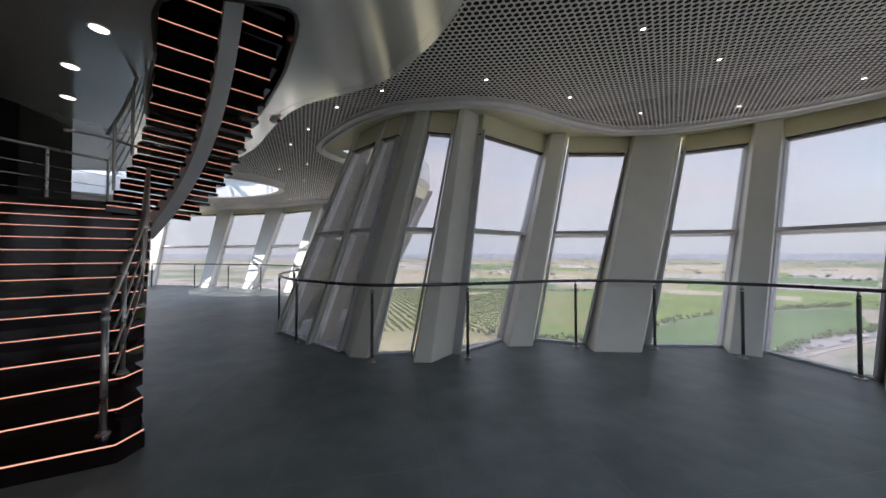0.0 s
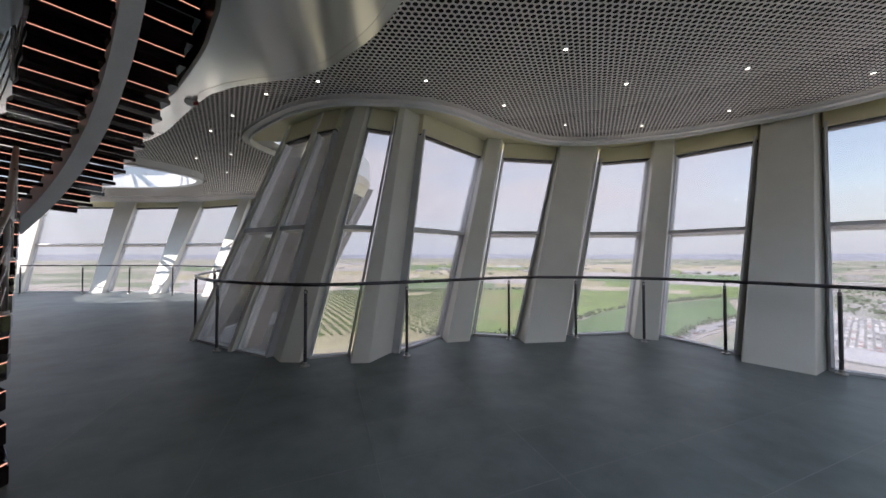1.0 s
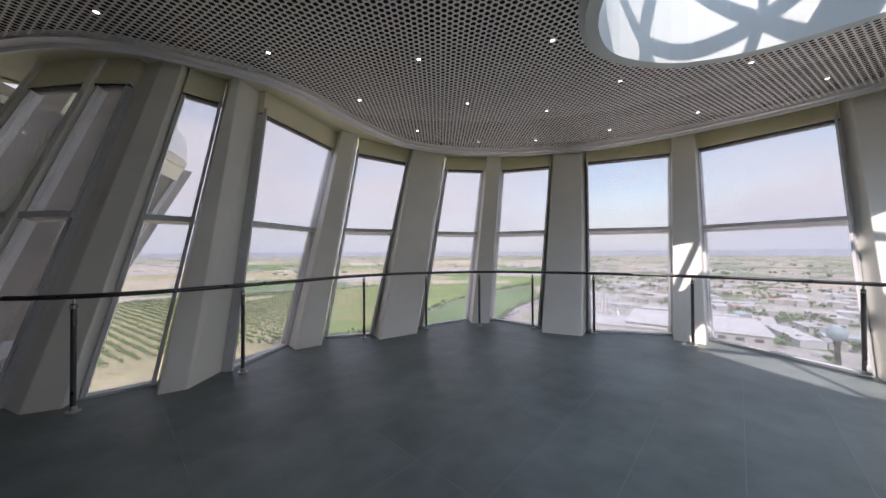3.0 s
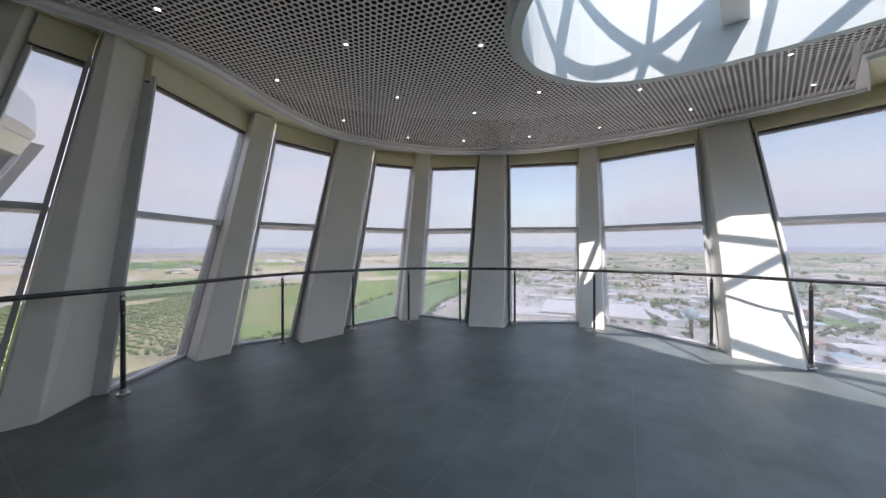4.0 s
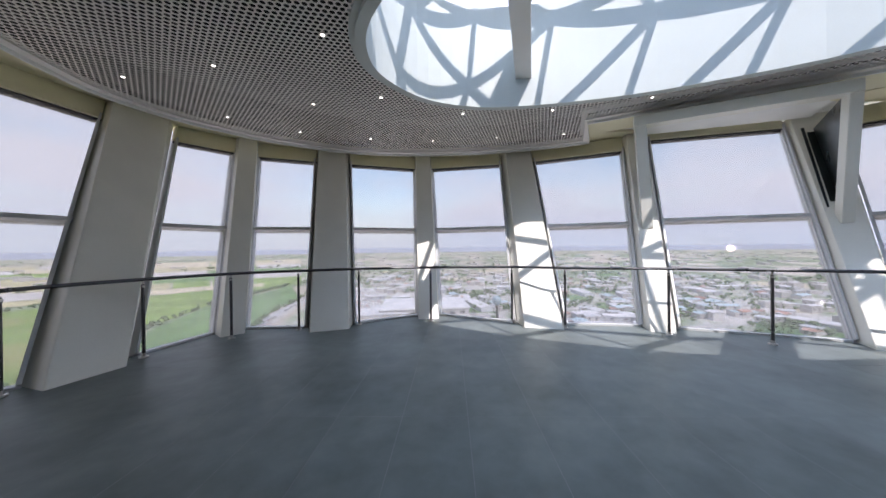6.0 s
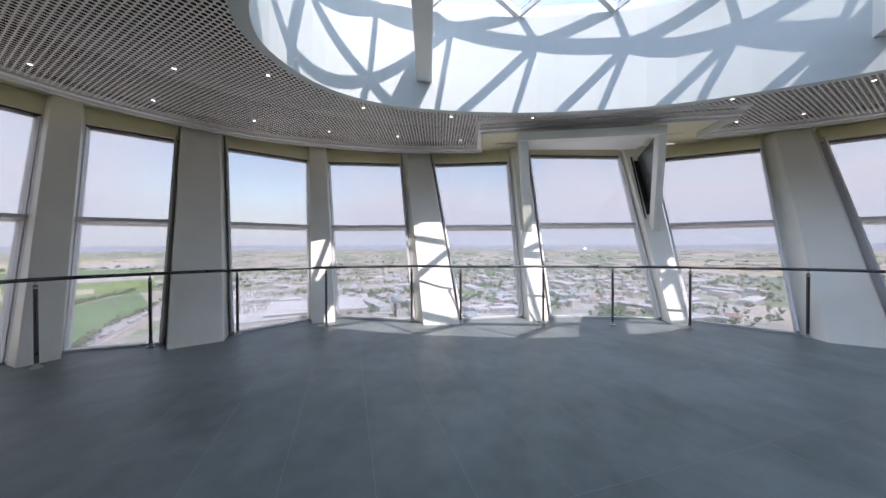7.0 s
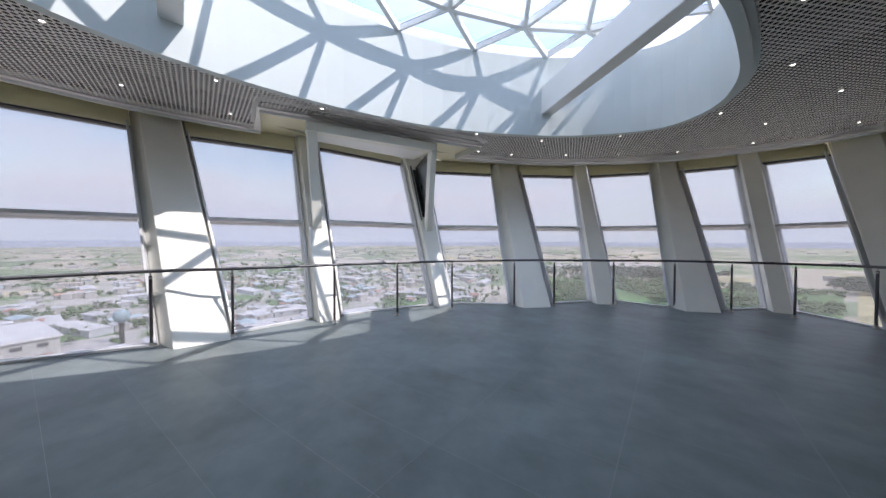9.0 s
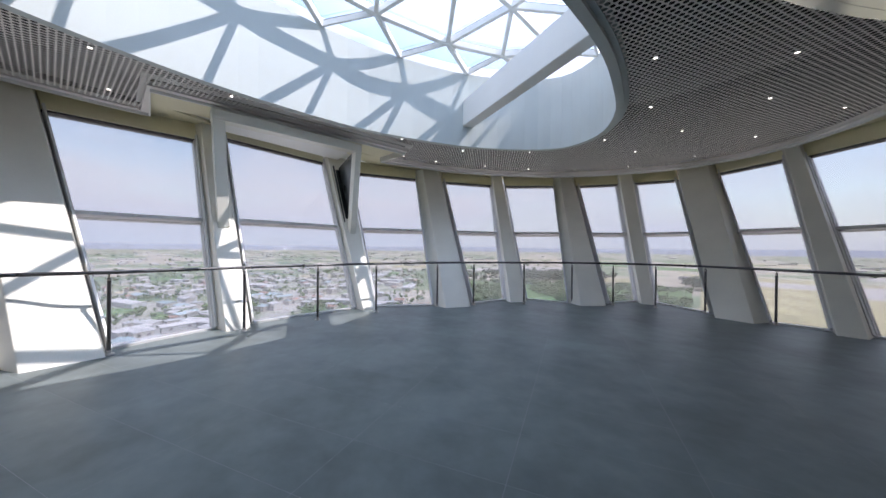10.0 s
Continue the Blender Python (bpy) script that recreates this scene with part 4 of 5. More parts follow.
def land_material():
    """Fields of differing crops: cells of colour with soil texture at several sizes."""
    m = bpy.data.materials.new("farm_land")
    m.use_nodes = True
    n, l = m.node_tree.nodes, m.node_tree.links
    b = n["Principled BSDF"]
    b.inputs["Roughness"].default_value = 0.95
    tc, mp = n.new("ShaderNodeTexCoord"), n.new("ShaderNodeMapping")
    mp.inputs["Rotation"].default_value = (0, 0, 0.5)
    mp.inputs["Scale"].default_value = (0.0058, 0.0115, 0.0)
    vor = n.new("ShaderNodeTexVoronoi")
    vor.distance = "CHEBYCHEV"
    vor.inputs["Scale"].default_value, vor.inputs["Randomness"].default_value = 1.0, 0.75
    sep = n.new("ShaderNodeSeparateColor")
    ramp = n.new("ShaderNodeValToRGB")
    ramp.color_ramp.interpolation = "CONSTANT"
    stops = ((0.0, (0.14, 0.18, 0.10)), (0.18, (0.33, 0.29, 0.23)), (0.40, (0.13, 0.17, 0.10)), (0.54, (0.38, 0.34, 0.29)), (0.74, (0.17, 0.21, 0.12)), (0.86, (0.32, 0.29, 0.24)))
    while len(ramp.color_ramp.elements) < len(stops):
        ramp.color_ramp.elements.new(0.5)
    for e, (p, c) in zip(ramp.color_ramp.elements, stops):
        e.position, e.color = p, (*c, 1)
    n1, n2 = n.new("ShaderNodeTexNoise"), n.new("ShaderNodeTexNoise")
    n1.inputs["Scale"].default_value, n1.inputs["Detail"].default_value = 0.02, 8
    n2.inputs["Scale"].default_value, n2.inputs["Detail"].default_value = 0.35, 6
    for t in (n1, n2):
        l.new(tc.outputs["Object"], t.inputs["Vector"])
    mul = n.new("ShaderNodeMath")
    mul.operation = "ADD"
    l.new(n1.outputs["Fac"], mul.inputs[0])
    l.new(n2.outputs["Fac"], mul.inputs[1])
    rng = n.new("ShaderNodeMapRange")
    rng.inputs["From Min"].default_value, rng.inputs["From Max"].default_value = 0.6, 1.4
    rng.inputs["To Min"].default_value, rng.inputs["To Max"].default_value = 0.7, 1.3
    l.new(mul.outputs[0], rng.inputs["Value"])
    sc = n.new("ShaderNodeVectorMath")
    sc.operation = "SCALE"
    l.new(tc.outputs["Object"], mp.inputs["Vector"])
    l.new(mp.outputs[0], vor.inputs["Vector"])
    l.new(vor.outputs["Color"], sep.inputs[0])
    l.new(sep.outputs[0], ramp.inputs["Fac"])
    l.new(ramp.outputs["Color"], sc.inputs[0])
    l.new(rng.outputs[0], sc.inputs["Scale"])
    l.new(sc.outputs[0], b.inputs["Base Color"])
    return m


M_LAND = land_material()
M_TOWN = mottled_material("town_ground", (0.38, 0.36, 0.34), (0.17, 0.205, 0.12), 0.028)
M_ASPHALT = material("asphalt", (0.29, 0.29, 0.29), 0.9, vary=0.2, scale=0.1, fine=2, bump=0)
M_ROAD = material("worn_asphalt", (0.34, 0.33, 0.33), 0.9, vary=0.15, scale=0.2, fine=3, bump=0)
M_DRY = material("dry_grass", (0.32, 0.285, 0.16), 0.95, vary=0.4, scale=0.05, fine=0.7, bump=0)
M_STRAW = material("straw_field", (0.42, 0.36, 0.26), 0.95, vary=0.3, scale=0.02, fine=0.4, bump=0)
M_CROP = material("green_crop", (0.130, 0.205, 0.034), 0.95, vary=0.45, scale=0.035, fine=0.8, bump=0)
M_MEADOW = material("meadow", (0.080, 0.160, 0.046), 0.95, vary=0.35, scale=0.03, fine=0.6, bump=0)
M_GRASS = mottled_material("rough_grass", (0.120, 0.190, 0.032), (0.180, 0.190, 0.060), 0.018)
M_PAVED = material("pale_paving", (0.37, 0.345, 0.33), 0.9, vary=0.35, scale=0.05, fine=0.5, bump=0)
M_LEAF = material("tree_leaf", (0.065, 0.105, 0.036), 0.9, vary=0.4, scale=0.3, fine=2, bump=0)
M_ORCHARD = material("orchard_leaf", (0.078, 0.145, 0.024), 0.9, vary=0.4, scale=0.05, fine=2, bump=0)
M_LEAF_DARK = material("dark_tree_leaf", (0.045, 0.066, 0.042), 0.9, vary=0.4, scale=0.3, fine=2, bump=0)
M_WALL_A = material("pale_render", (0.43, 0.41, 0.395), 0.9, vary=0.15, scale=0.3, bump=0, island=0.2)
M_ROOF_RED = material("red_roof_tile", (0.33, 0.19, 0.15), 0.9, vary=0.25, scale=0.5, bump=0, island=0.25)
M_ROOF_GREY = material("metal_roof", (0.38, 0.39, 0.41), 0.6, vary=0.15, scale=0.3, bump=0, island=0.25)
M_ROOF_BLUE = material("blue_roof", (0.30, 0.39, 0.43), 0.6, vary=0.15, scale=0.3, bump=0, island=0.2)
M_ROOF_PALE = material("pale_roof_sheet", (0.46, 0.455, 0.46), 0.6, vary=0.15, scale=0.1, fine=1, bump=0, island=0.12)
# aerial haze is put into the hills' blue-grey base colour
M_HAZE_HILL = material("hazy_far_hill", (0.25, 0.27, 0.32), 1.0, vary=0.1, scale=0.002, fine=0.01, bump=0)

bm = bmesh.new()
rings = []
for r in (20, 60, 150, 350, 800, 1800, 4200):
    rings.append([bm.verts.new((r * math.cos(2 * math.pi * k / 72), r * math.sin(2 * math.pi * k / 72), GROUND_Z)) for k in range(72)])
for a, b in zip(rings, rings[1:]):
    for k in range(72):
        bm.faces.new((a[k], a[(k + 1) % 72], b[(k + 1) % 72], b[k]))
bm.faces.new(rings[0])
ground = part("ground", bm, M_LAND, kind="structure", label="patchwork of green and tan fields far below the tower")
ground["category"] = "ground"

bm = bmesh.new()
low, high = [], []
for k in range(180):
    a = 2 * math.pi * k / 180
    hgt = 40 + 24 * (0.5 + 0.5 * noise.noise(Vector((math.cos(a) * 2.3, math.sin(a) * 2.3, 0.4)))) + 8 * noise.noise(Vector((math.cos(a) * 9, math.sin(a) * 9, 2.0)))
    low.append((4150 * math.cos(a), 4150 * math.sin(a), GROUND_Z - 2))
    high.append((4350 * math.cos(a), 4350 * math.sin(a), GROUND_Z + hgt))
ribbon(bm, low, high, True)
hills = part("backdrop", bm, M_HAZE_HILL, kind="structure", label="low hills along the horizon with blue haze in their colour")
hills["category"] = "hills"


def polar(ang, d):
    return Vector((d * math.cos(radians(ang)), d * math.sin(radians(ang))))


def patch(name, corners, z, mat, label, category):
    """A field or paved area laid on the land."""
    bm = bmesh.new()
    prism(bm, [polar(a, d) for a, d in corners], GROUND_Z - 0.5, GROUND_Z + z)
    ob = part(name, bm, mat, kind="structure", label=label)
    ob["category"] = category
    return ob


M_CARS = island_material("car_paint", ((0.0, (0.42, 0.42, 0.43)), (0.40, (0.20, 0.21, 0.23)), (0.70, (0.50, 0.49, 0.48)), (0.93, (0.24, 0.09, 0.08))))

patch("field_orchard", ((66, 188), (119, 178), (117, 430), (66, 440)), 0.10, M_DRY, "tan soil below the orchard rows", "field")
patch("field_grass", ((66, 189), (84, 187), (84, 432), (66, 440)), 0.17, M_GRASS, "green field with lighter worn patches", "field")
patch("field_dry", ((55, 60), (122, 60), (120, 177), (66, 187)), 0.14, M_DRY, "dry yellow grass below the tower", "field")
patch("field_green", ((53.5, 196), (65.5, 189), (64, 232), (54.6, 330), (43.6, 456), (42.6, 346), (48.5, 246)), 0.12, M_MEADOW, "smooth green crop field beside the road", "field")
patch("field_far", ((65.5, 236), (65.5, 440), (58, 462), (44, 590), (43.4, 470), (54.6, 338)), 0.16, M_CROP, "bright yellow-green crop field", "field")
patch("pavement_town", ((-46, 70), (46, 70), (48, 196), (41, 300), (36, 420), (30, 640), (-44, 640)), 0.09, M_TOWN, "pale yards and green gardens of the town", "pavement")
patch("pavement_parking", ((29, 218), (37.5, 205), (36.5, 385), (29.5, 385)), 0.14, M_ASPHALT, "grey car park with rows of cars", "pavement")
patch("field_wood", ((-90, 120), (-50, 120), (-50, 450), (-90, 450)), 0.11, M_MEADOW, "green grass between trees", "field")
patch("field_stubble", ((-125, 100), (-91, 100), (-91, 760), (-125, 760)), 0.12, M_DRY, "wide tan stubble field", "field")
plot_rng = random.Random(21)
d0 = 470.0
for row in range(7):
    depth_row = 55 + row * 45
    ang = 42.0
    while ang < 122:
        wide = plot_rng.uniform(4, 13)
        patch("field_plot", ((ang, d0), (ang + wide - 0.3, d0), (ang + wide - 0.3, d0 + depth_row - 4), (ang, d0 + depth_row - 4)), 0.2,
              plot_rng.choice((M_PAVED, M_STRAW, M_STRAW, M_DRY, M_MEADOW, M_CROP, M_WALL_A)), "narrow plot of farm land", "field")
        ang += wide
    d0 += depth_row
for k in range(46):
    ang, d = plot_rng.uniform(-46, 26), plot_rng.uniform(130, 640)
    wide, deep = plot_rng.uniform(3, 8), plot_rng.uniform(18, 60)
    patch("town_plot", ((ang, d), (ang + wide, d), (ang + wide, d + deep), (ang, d + deep)), 0.12 + 0.004 * k, plot_rng.choice((M_MEADOW, M_MEADOW, M_DRY, M_ASPHALT, M_STRAW)), "plot of open land in the town", "plot")
for k in range(26):
    ang, d = plot_rng.uniform(-118, -48), plot_rng.uniform(470, 1500)
    wide, deep = plot_rng.uniform(6, 16), plot_rng.uniform(40, 160)
    patch("field_plot", ((ang, d), (ang + wide, d), (ang + wide, d + deep), (ang, d + deep)), 0.2 + 0.004 * k, plot_rng.choice((M_STRAW, M_STRAW, M_DRY, M_PAVED, M_MEADOW)), "narrow plot of farm land", "field")
line = smooth_line([polar(a, d) for a, d in ((62, 160), (52.2, 204), (48.2, 243), (43.2, 312), (41.2, 350), (37.5, 470), (34.5, 640))], 6)
road = part("road", band(bmesh.new(), line, -8.0, GROUND_Z, GROUND_Z + 0.3), M_ROAD, kind="structure", label="pale asphalt road past the fields")
road["category"] = "road"


def beside(off):
    out = []
    for i, p in enumerate(line):
        run = (line[min(i + 1, len(line) - 1)] - line[max(i - 1, 0)]).normalized()
        out.append(p + Vector((-run.y, run.x)) * off)
    return out


verge = part("pavement", band(bmesh.new(), beside(-9.5), -2.0, GROUND_Z, GROUND_Z + 0.25), M_PAVED, kind="structure", label="pale footpath beside the road")
verge["category"] = "pavement"

rng = random.Random(7)


def clump(bm, x, y, r, h, blobs=7):
    """One small tree seen from far above: a stem and a ragged crown of tilted leaf clusters."""
    z0 = GROUND_Z
    for _ in range(blobs):
        a, rr, zz = rng.uniform(0, 6.283), r * rng.uniform(0.1, 0.75), h * rng.uniform(0.35, 0.9)
        cx, cy, cz, s = x + rr * math.cos(a), y + rr * math.sin(a), z0 + zz, r * rng.uniform(0.35, 0.6)
        vs = [bm.verts.new((cx + s * math.cos(k * 1.2566 + a) * rng.uniform(0.7, 1.1), cy + s * math.sin(k * 1.2566 + a) * rng.uniform(0.7, 1.1), cz + s * rng.uniform(-0.25, 0.25))) for k in range(5)]
        t, b = bm.verts.new((cx, cy, cz + s * 0.8)), bm.verts.new((cx, cy, cz - s * 0.6))
        for k in range(5):
            bm.faces.new((vs[k], vs[(k + 1) % 5], t))
            bm.faces.new((vs[(k + 1) % 5], vs[k], b))


def wood(name, spots, mat, label, category="trees", blobs=7):
    bm = bmesh.new()
    for x, y, r, h in spots:
        clump(bm, x, y, r, h, blobs)
    ob = part(name, bm, mat, label=label, kind="stuff")
    ob["category"] = category


# orchard rows
spots = []
run, side = polar(117, 1), polar(27, 1)
for row in range(-70, 85):
    for i in range(-60, 260):
        p = run * (i * 2.1) + side * (row * 5.0)
        ang = math.degrees(math.atan2(p.y, p.x))
        if 84.5 < ang < 118 and 190 < p.length < 425 and rng.random() < 0.95 and noise.noise(Vector((p.x * 0.012, p.y * 0.012, 5))) > -0.42:
            spots.append((p.x + rng.uniform(-0.3, 0.3), p.y + rng.uniform(-0.3, 0.3), rng.uniform(1.15, 1.6), rng.uniform(1.8, 2.6)))
wood("orchard_trees", spots, M_ORCHARD, "rows of small green orchard trees", blobs=4)
# hedges and single trees along field edges
spots = []
for (a0, d0), (a1, d1), n in (((44, 462), (54.5, 334), 90), ((54.5, 334), (64.5, 233), 34), ((66, 230), (66.5, 440), 40), ((67, 446), (117, 436), 110), ((66, 188), (90, 186), 40), ((47, 262), (41, 352), 34), ((52, 192), (47, 250), 22), ((42, 480), (36, 640), 30)):
    p, q = polar(a0, d0), polar(a1, d1)
    for i in range(n):
        if rng.random() < 0.8:
            v = p.lerp(q, (i + rng.uniform(-0.4, 0.4)) / n)
            spots.append((v.x + rng.uniform(-2, 2), v.y + rng.uniform(-2, 2), rng.uniform(1.3, 2.8), rng.uniform(2.2, 5.0)))
wood("hedge_trees", spots, M_LEAF, "dark green hedges along the field edges")
spots = []
for _ in range(2200):
    v = polar(rng.uniform(-90, -50), rng.uniform(200, 445))
    if noise.noise(Vector((v.x * 0.014, v.y * 0.014, 0))) > -0.02:
        spots.append((v.x, v.y, rng.uniform(1.8, 4.0), rng.uniform(3, 7)))
wood("wood_trees", spots, M_LEAF, "loose wood of green trees")
spots = []
for _ in range(1500):
    v = polar(rng.uniform(-93, -52), rng.uniform(445, 540))
    if noise.noise(Vector((v.x * 0.008, v.y * 0.008, 3))) > -0.12:
        spots.append((v.x, v.y, rng.uniform(2.5, 4.5), rng.uniform(9, 15)))
wood("dark_wood_trees", spots, M_LEAF_DARK, "dark belt of tall trees")
spots = []
for _ in range(3000):
    v = polar(rng.uniform(-48, 40), rng.uniform(120, 640))
    if noise.noise(Vector((v.x * 0.018, v.y * 0.018, 7))) > -0.1 and not (28 < math.degrees(math.atan2(v.y, v.x)) < 38 and v.length < 390):
        spots.append((v.x, v.y, rng.uniform(1.2, 3.0), rng.uniform(2.5, 6)))
wood("town_trees", spots, M_LEAF, "green trees between the houses of the town")
spots = []
for _ in range(2000):
    v = polar(rng.uniform(-118, 122), rng.uniform(560, 2800))
    if noise.noise(Vector((v.x * 0.004, v.y * 0.004, 9))) > 0.20:
        spots.append((v.x, v.y, rng.uniform(4, 9), rng.uniform(3, 7)))
wood("far_trees", spots, M_LEAF, "scattered far trees on the plain", blobs=4)


def car_body(bm, p, way):
    """A parked car seen from far above: a body and a cabin."""
    ahead, across = Vector((math.cos(way), math.sin(way), 0)), Vector((-math.sin(way), math.cos(way), 0))
    for l, w, z0, z1, taper in ((2.1, 0.86, 0.3, 0.85, 1.0), (1.1, 0.78, 0.85, 1.4, 0.75)):
        low = [p + ahead * (l * a) + across * (w * b) + Vector((0, 0, z0)) for a, b in ((-1, -1), (1, -1), (1, 1), (-1, 1))]
        high = [p + ahead * (l * taper * a) + across * (w * b) + Vector((0, 0, z1)) for a, b in ((-1, -1), (1, -1), (1, 1), (-1, 1))]
        hexa(bm, low, high)


bm = bmesh.new()
way = radians(32)
ahead, across = polar(32, 1), polar(122, 1)
for r in range(22):
    for k in range(-14, 15):
        p = ahead * (222 + r * 7.4 + (r % 2) * -1.6) + across * (k * 2.7 + 4)
        ang = math.degrees(math.atan2(p.y, p.x))
        if 29.3 < ang < 36.8 and 222 < p.length < 380 and rng.random() < 0.78:
            car_body(bm, Vector((p.x, p.y, GROUND_Z + 0.14)), way + rng.choice((0, math.pi)))
for k in range(40):
    p, q = rng.choice(list(zip(beside(-6.3), beside(-6.3)[1:])))
    v = p.lerp(q, rng.random())
    car_body(bm, Vector((v.x, v.y, GROUND_Z + 0.3)), math.atan2((q - p).y, (q - p).x))
cars = part("parked_cars", bm, M_CARS, label="rows of small parked cars in mixed colours", kind="stuff")
cars["category"] = "cars"


def house(l, w, h, roof_h, wall, roof, label):
    """House or shed: walls, overhanging pitched roof, a row of windows."""
    ob = thing("house", label, "house", "houses of the town")
    part("wall", hexa(bmesh.new(), [(-l, -w, 0), (l, -w, 0), (l, w, 0), (-l, w, 0)], [(-l, -w, h), (l, -w, h), (l, w, h), (-l, w, h)]), wall, ob)
    e = 0.45
    bm = bmesh.new()
    v = [bm.verts.new(p) for p in ((-l - e, -w - e, h), (l + e, -w - e, h), (l + e, w + e, h), (-l - e, w + e, h), (-l - e, 0, h + roof_h), (l + e, 0, h + roof_h))]
    for f in ((0, 1, 5, 4), (2, 3, 4, 5), (1, 2, 5), (3, 0, 4), (3, 2, 1, 0)):
        bm.faces.new([v[i] for i in f])
    part("roof", bm, roof, ob)
    for sx in (-0.5, 0.5):
        for sy in (-1, 1):
            bm = bmesh.new()
            bar(bm, (sx * l - 0.7, sy * (w + 0.02), h * 0.55), (sx * l + 0.7, sy * (w + 0.02), h * 0.55), 0.1, 1.3, (0, 1, 0))
            part("window", bm, M_STEEL_DARK, ob)
    return ob


KINDS = [house(3.4, 2.5, 3.6, 1.3, M_WALL_A, M_ROOF_RED, "pale house with a red tiled roof"), house(3.8, 2.8, 3.8, 0.4, M_WALL_A, M_ROOF_GREY, "pale block with a flat grey roof"),
         house(2.6, 2.1, 2.5, 0.9, M_WALL_A, M_ROOF_RED, "small pale house with a red tiled roof"), house(8, 4, 3.4, 0.8, M_ROOF_GREY, M_ROOF_PALE, "long white shed with a pale metal roof"),
         house(6.5, 3.8, 3.4, 0.8, M_WALL_A, M_ROOF_BLUE, "shed with a blue metal roof"), house(4.2, 3, 5, 0.5, M_WALL_A, M_ROOF_PALE, "pale block of flats with a light roof"),
         house(17, 4.5, 3.6, 0.9, M_ROOF_GREY, M_ROOF_PALE, "very long white hall with a pale roof")]
used = set()
for i in range(296):
    ang, d = rng.uniform(-47, 30), rng.uniform(140, 520) if i > 30 else rng.uniform(128, 190)
    k = rng.choice((0, 0, 1, 1, 2, 2, 3, 3, 4, 4, 5, 5, 6))
    v = polar(ang, d)
    if (v - polar(21.5, 226)).length < 44 or (v - polar(29.5, 214)).length < 26 or (v - polar(8.4, 205)).length < 14:
        v = polar(ang - 40 if ang > 0 else ang, d + 60)
    m = pose(v.x, v.y, GROUND_Z + 0.09, 0, 0, rng.choice((12, 28, 100, 118)) + rng.uniform(-6, 6))
    if k in used:
        copy_thing(KINDS[k], m)
    else:
        KINDS[k].matrix_basis = m
        used.add(k)
bm = bmesh.new()
for k in range(450):
    ang = rng.choice((rng.uniform(-50, 40), rng.uniform(-110, 118)))
    v = polar(ang, rng.uniform(600, 2600))
    l, w, h = rng.uniform(5, 22), rng.uniform(4, 9), rng.uniform(3, 6)
    if k >= 330:
        v = polar(rng.uniform(-47, 30), rng.uniform(330, 620))
        l, w, h = rng.uniform(3, 12), rng.uniform(2.5, 5), rng.uniform(3, 5)
    hexa(bm, [(v.x - l, v.y - w, GROUND_Z), (v.x + l, v.y - w, GROUND_Z), (v.x + l, v.y + w, GROUND_Z), (v.x - l, v.y + w, GROUND_Z)], [(v.x - l, v.y - w, GROUND_Z + h), (v.x + l, v.y - w, GROUND_Z + h), (v.x + l, v.y + w, GROUND_Z + h), (v.x - l, v.y + w, GROUND_Z + h)])
far_town = part("far_buildings", bm, M_WALL_A, label="pale far buildings on the plain", kind="stuff")
far_town["category"] = "buildings"
tank = thing("water_tower", "pale blue round water tank on a dark stem", "water tower", at=(*polar(8.4, 205), GROUND_Z))
part("stem", lathe(bmesh.new(), [(1.1, 0), (0.8, 6), (1.2, 9.6)], n=16), M_BRONZE, tank)
part("tank", lathe(bmesh.new(), [(1.0, 9.5), (2.5, 10.8), (3.0, 12.4), (2.7, 14.2), (1.4, 15.4), (0.2, 15.7)], n=24), M_ROOF_BLUE, tank, smooth=True)
# large hall with a pale roof and its forecourt
hall = thing("warehouse", "large pale flat-roofed hall at the edge of the town", "warehouse", at=(*polar(21.5, 226), GROUND_Z))
hall.rotation_euler = (0, 0, radians(22))
part("wall", hexa(bmesh.new(), [(-21, -29, 0), (21, -29, 0), (21, 29, 0), (-21, 29, 0)], [(-21, -29, 7), (21, -29, 7), (21, 29, 7), (-21, 29, 7)]), M_WALL_A, hall)
part("roof", hexa(bmesh.new(), [(-22, -30, 7), (22, -30, 7), (22, 30, 7), (-22, 30, 7)], [(-21.6, -29.6, 8), (21.6, -29.6, 8), (21.6, 29.6, 8), (-21.6, 29.6, 8)]), M_ROOF_PALE, hall, "pale metal roof")
for k in range(9):
    bm = bmesh.new()
    bar(bm, (-21.05, -26 + k * 6.5, 4.5), (-21.05, -23 + k * 6.5, 4.5), 0.12, 1.6, (1, 0, 0))
    part("window", bm, M_STEEL_DARK, hall)

shop = thing("warehouse", "low white flat-roofed hall beside the car park", "warehouse", at=(*polar(29.5, 214), GROUND_Z))
shop.rotation_euler = (0, 0, radians(30))
part("wall", hexa(bmesh.new(), [(-12, -17, 0), (12, -17, 0), (12, 17, 0), (-12, 17, 0)], [(-12, -17, 5), (12, -17, 5), (12, 17, 5), (-12, 17, 5)]), M_WALL_A, shop)
part("roof", hexa(bmesh.new(), [(-12.6, -17.6, 5), (12.6, -17.6, 5), (12.6, 17.6, 5), (-12.6, 17.6, 5)], [(-12.4, -17.4, 5.8), (12.4, -17.4, 5.8), (12.4, 17.4, 5.8), (-12.4, 17.4, 5.8)]), M_ROOF_PALE, shop, "pale metal roof")

# ---- floor tiles ----
TILE_L, TILE_W, JOINT, TURN = 1.13, 0.56, 0.0022, radians(16.0)
tu, tv = Vector((math.cos(TURN), math.sin(TURN))), Vector((-math.sin(TURN), math.cos(TURN)))


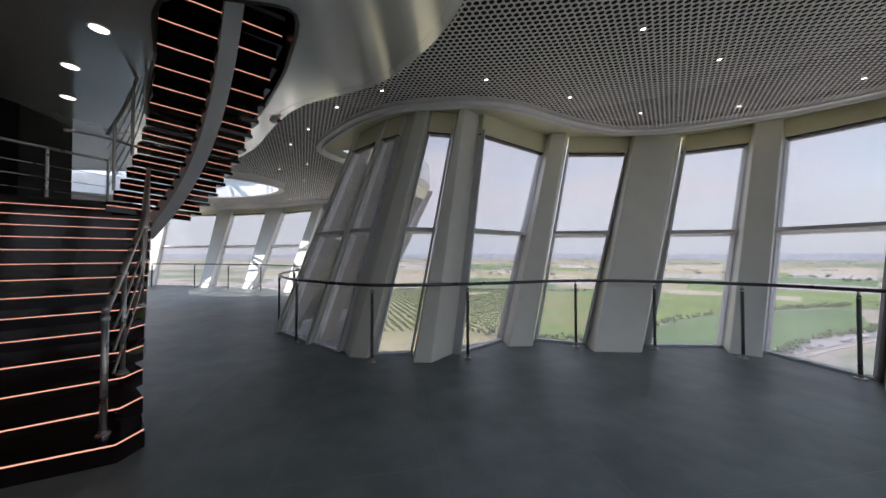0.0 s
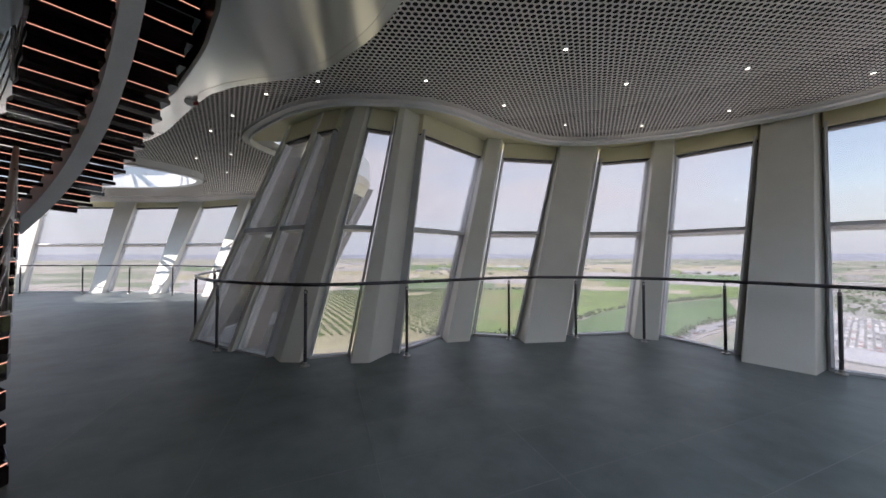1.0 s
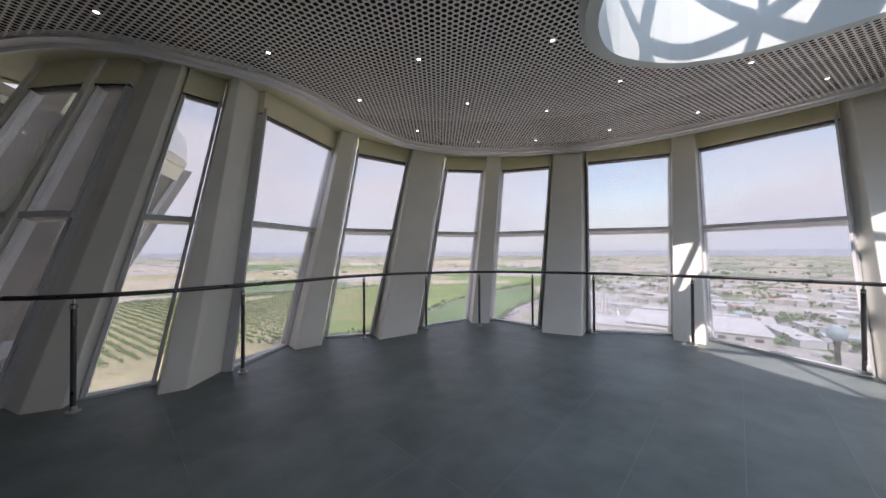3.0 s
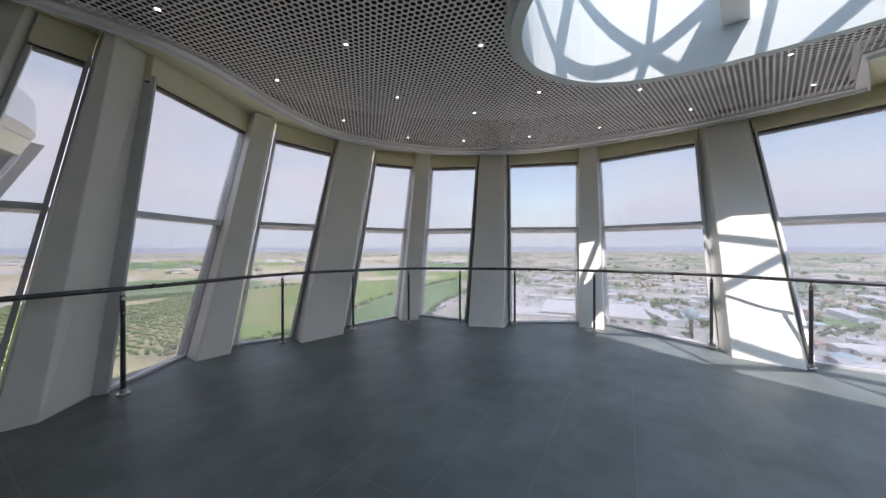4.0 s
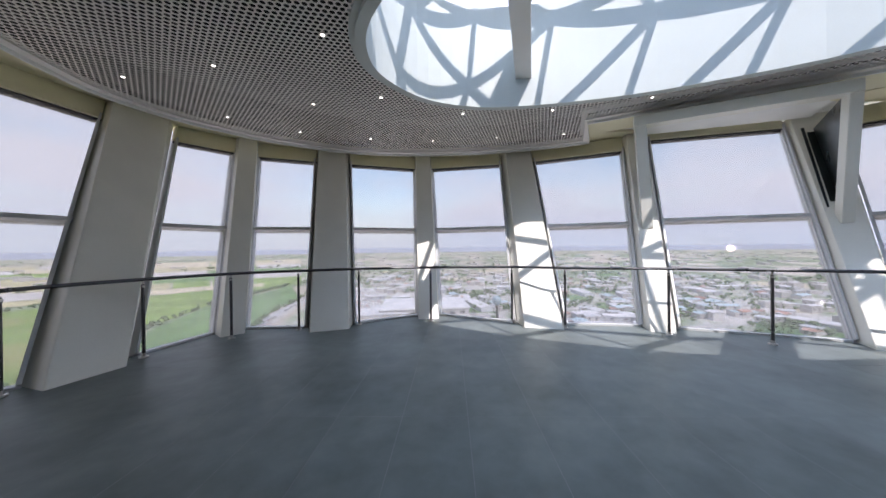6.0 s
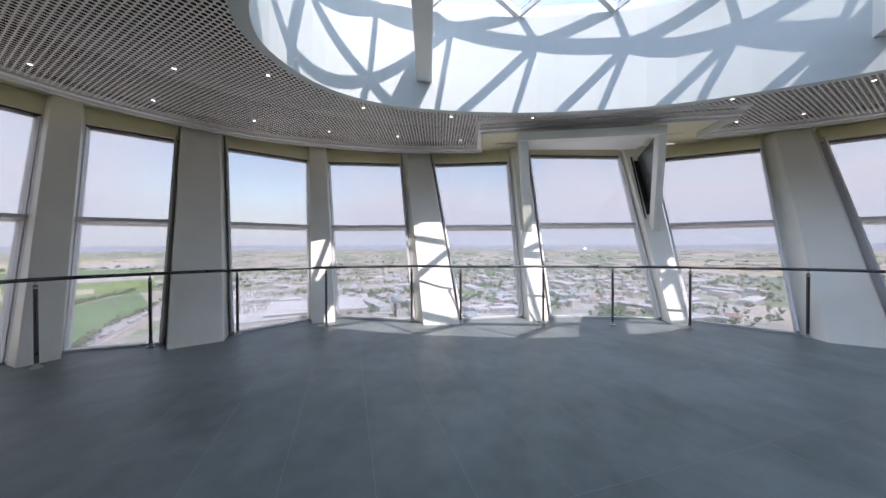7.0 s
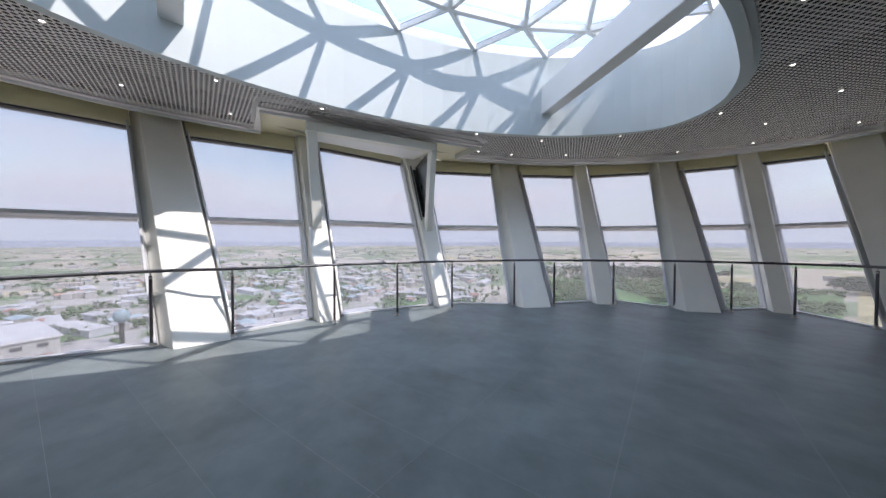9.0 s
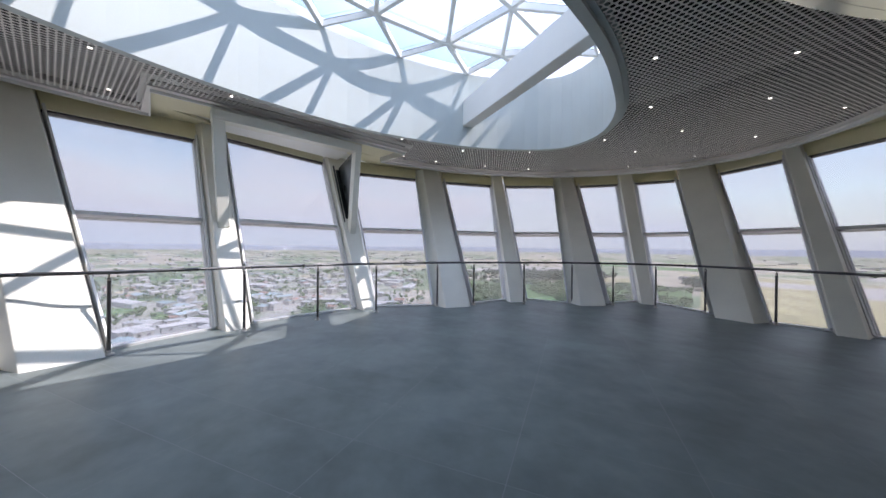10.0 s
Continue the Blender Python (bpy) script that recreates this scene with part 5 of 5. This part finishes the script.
def clip_to(poly, px, py, nx, ny):
    """Keeps the part of a polygon on the inner side of a line."""
    out = []
    for i, b in enumerate(poly):
        a = poly[i - 1]
        da, db = (a[0] - px) * nx + (a[1] - py) * ny, (b[0] - px) * nx + (b[1] - py) * ny
        if (da >= 0) != (db >= 0):
            t = da / (da - db)
            out.append((a[0] + (b[0] - a[0]) * t, a[1] + (b[1] - a[1]) * t))
        if db >= 0:
            out.append(b)
    return out


whole = bpy.data.meshes.new("tile")
hl, hw = TILE_L / 2 - JOINT / 2, TILE_W / 2 - JOINT / 2
vs = [(x * (hl - e), y * (hw - e), z) for e, z in ((0, -0.006), (0, -0.0008), (0.001, 0.0)) for x, y in ((-1, -1), (1, -1), (1, 1), (-1, 1))]
fs = [(8, 9, 10, 11)] + [(k + i, k + (i + 1) % 4, k + 4 + (i + 1) % 4, k + 4 + i) for k in (0, 4) for i in range(4)]
whole.from_pydata(vs, [], fs)
whole.materials.append(M_TILE)
FLOOR_PTS = [(p.x, p.y) for p in FLOOR]
rest = bmesh.new()
count = 0
for i in range(-30, 40):
    for j in range(-40, 50):
        u, v = 0.73 + (i + 0.5 * (j % 2) * 0) * TILE_L + TILE_L / 2, 1.70 + j * TILE_W + TILE_W / 2
        c = tu * u + tv * v
        corners = [c + tu * (sx * hl) + tv * (sy * hw) for sx, sy in ((-1, -1), (1, -1), (1, 1), (-1, 1))]
        ins = [inside(p.x, p.y, FLOOR_PTS) for p in corners]
        if not any(ins) and not inside(c.x, c.y, FLOOR_PTS):
            continue
        if all(ins) and (c - Vector((1.6, 1.2))).length < 7.3 and count < 300:
            ob = new("tile", whole)
            ob.parent = floor
            ob.location, ob.rotation_euler = (c.x, c.y, 0.0), (0, 0, TURN)
            count += 1
        else:
            poly = FLOOR_PTS if not all(ins) else [(p.x, p.y) for p in corners]
            if not all(ins):
                for n, h in ((tu, hl), (-tu, hl), (tv, hw), (-tv, hw)):
                    poly = clip_to(poly, c.x - n.x * h, c.y - n.y * h, n.x, n.y)
                    if len(poly) < 3:
                        break
            if len(poly) >= 3:
                f = rest.faces.new([rest.verts.new((x, y, 0.0)) for x, y in poly])
tiles = part("tile_rest", rest, M_TILE, floor, kind="stuff")
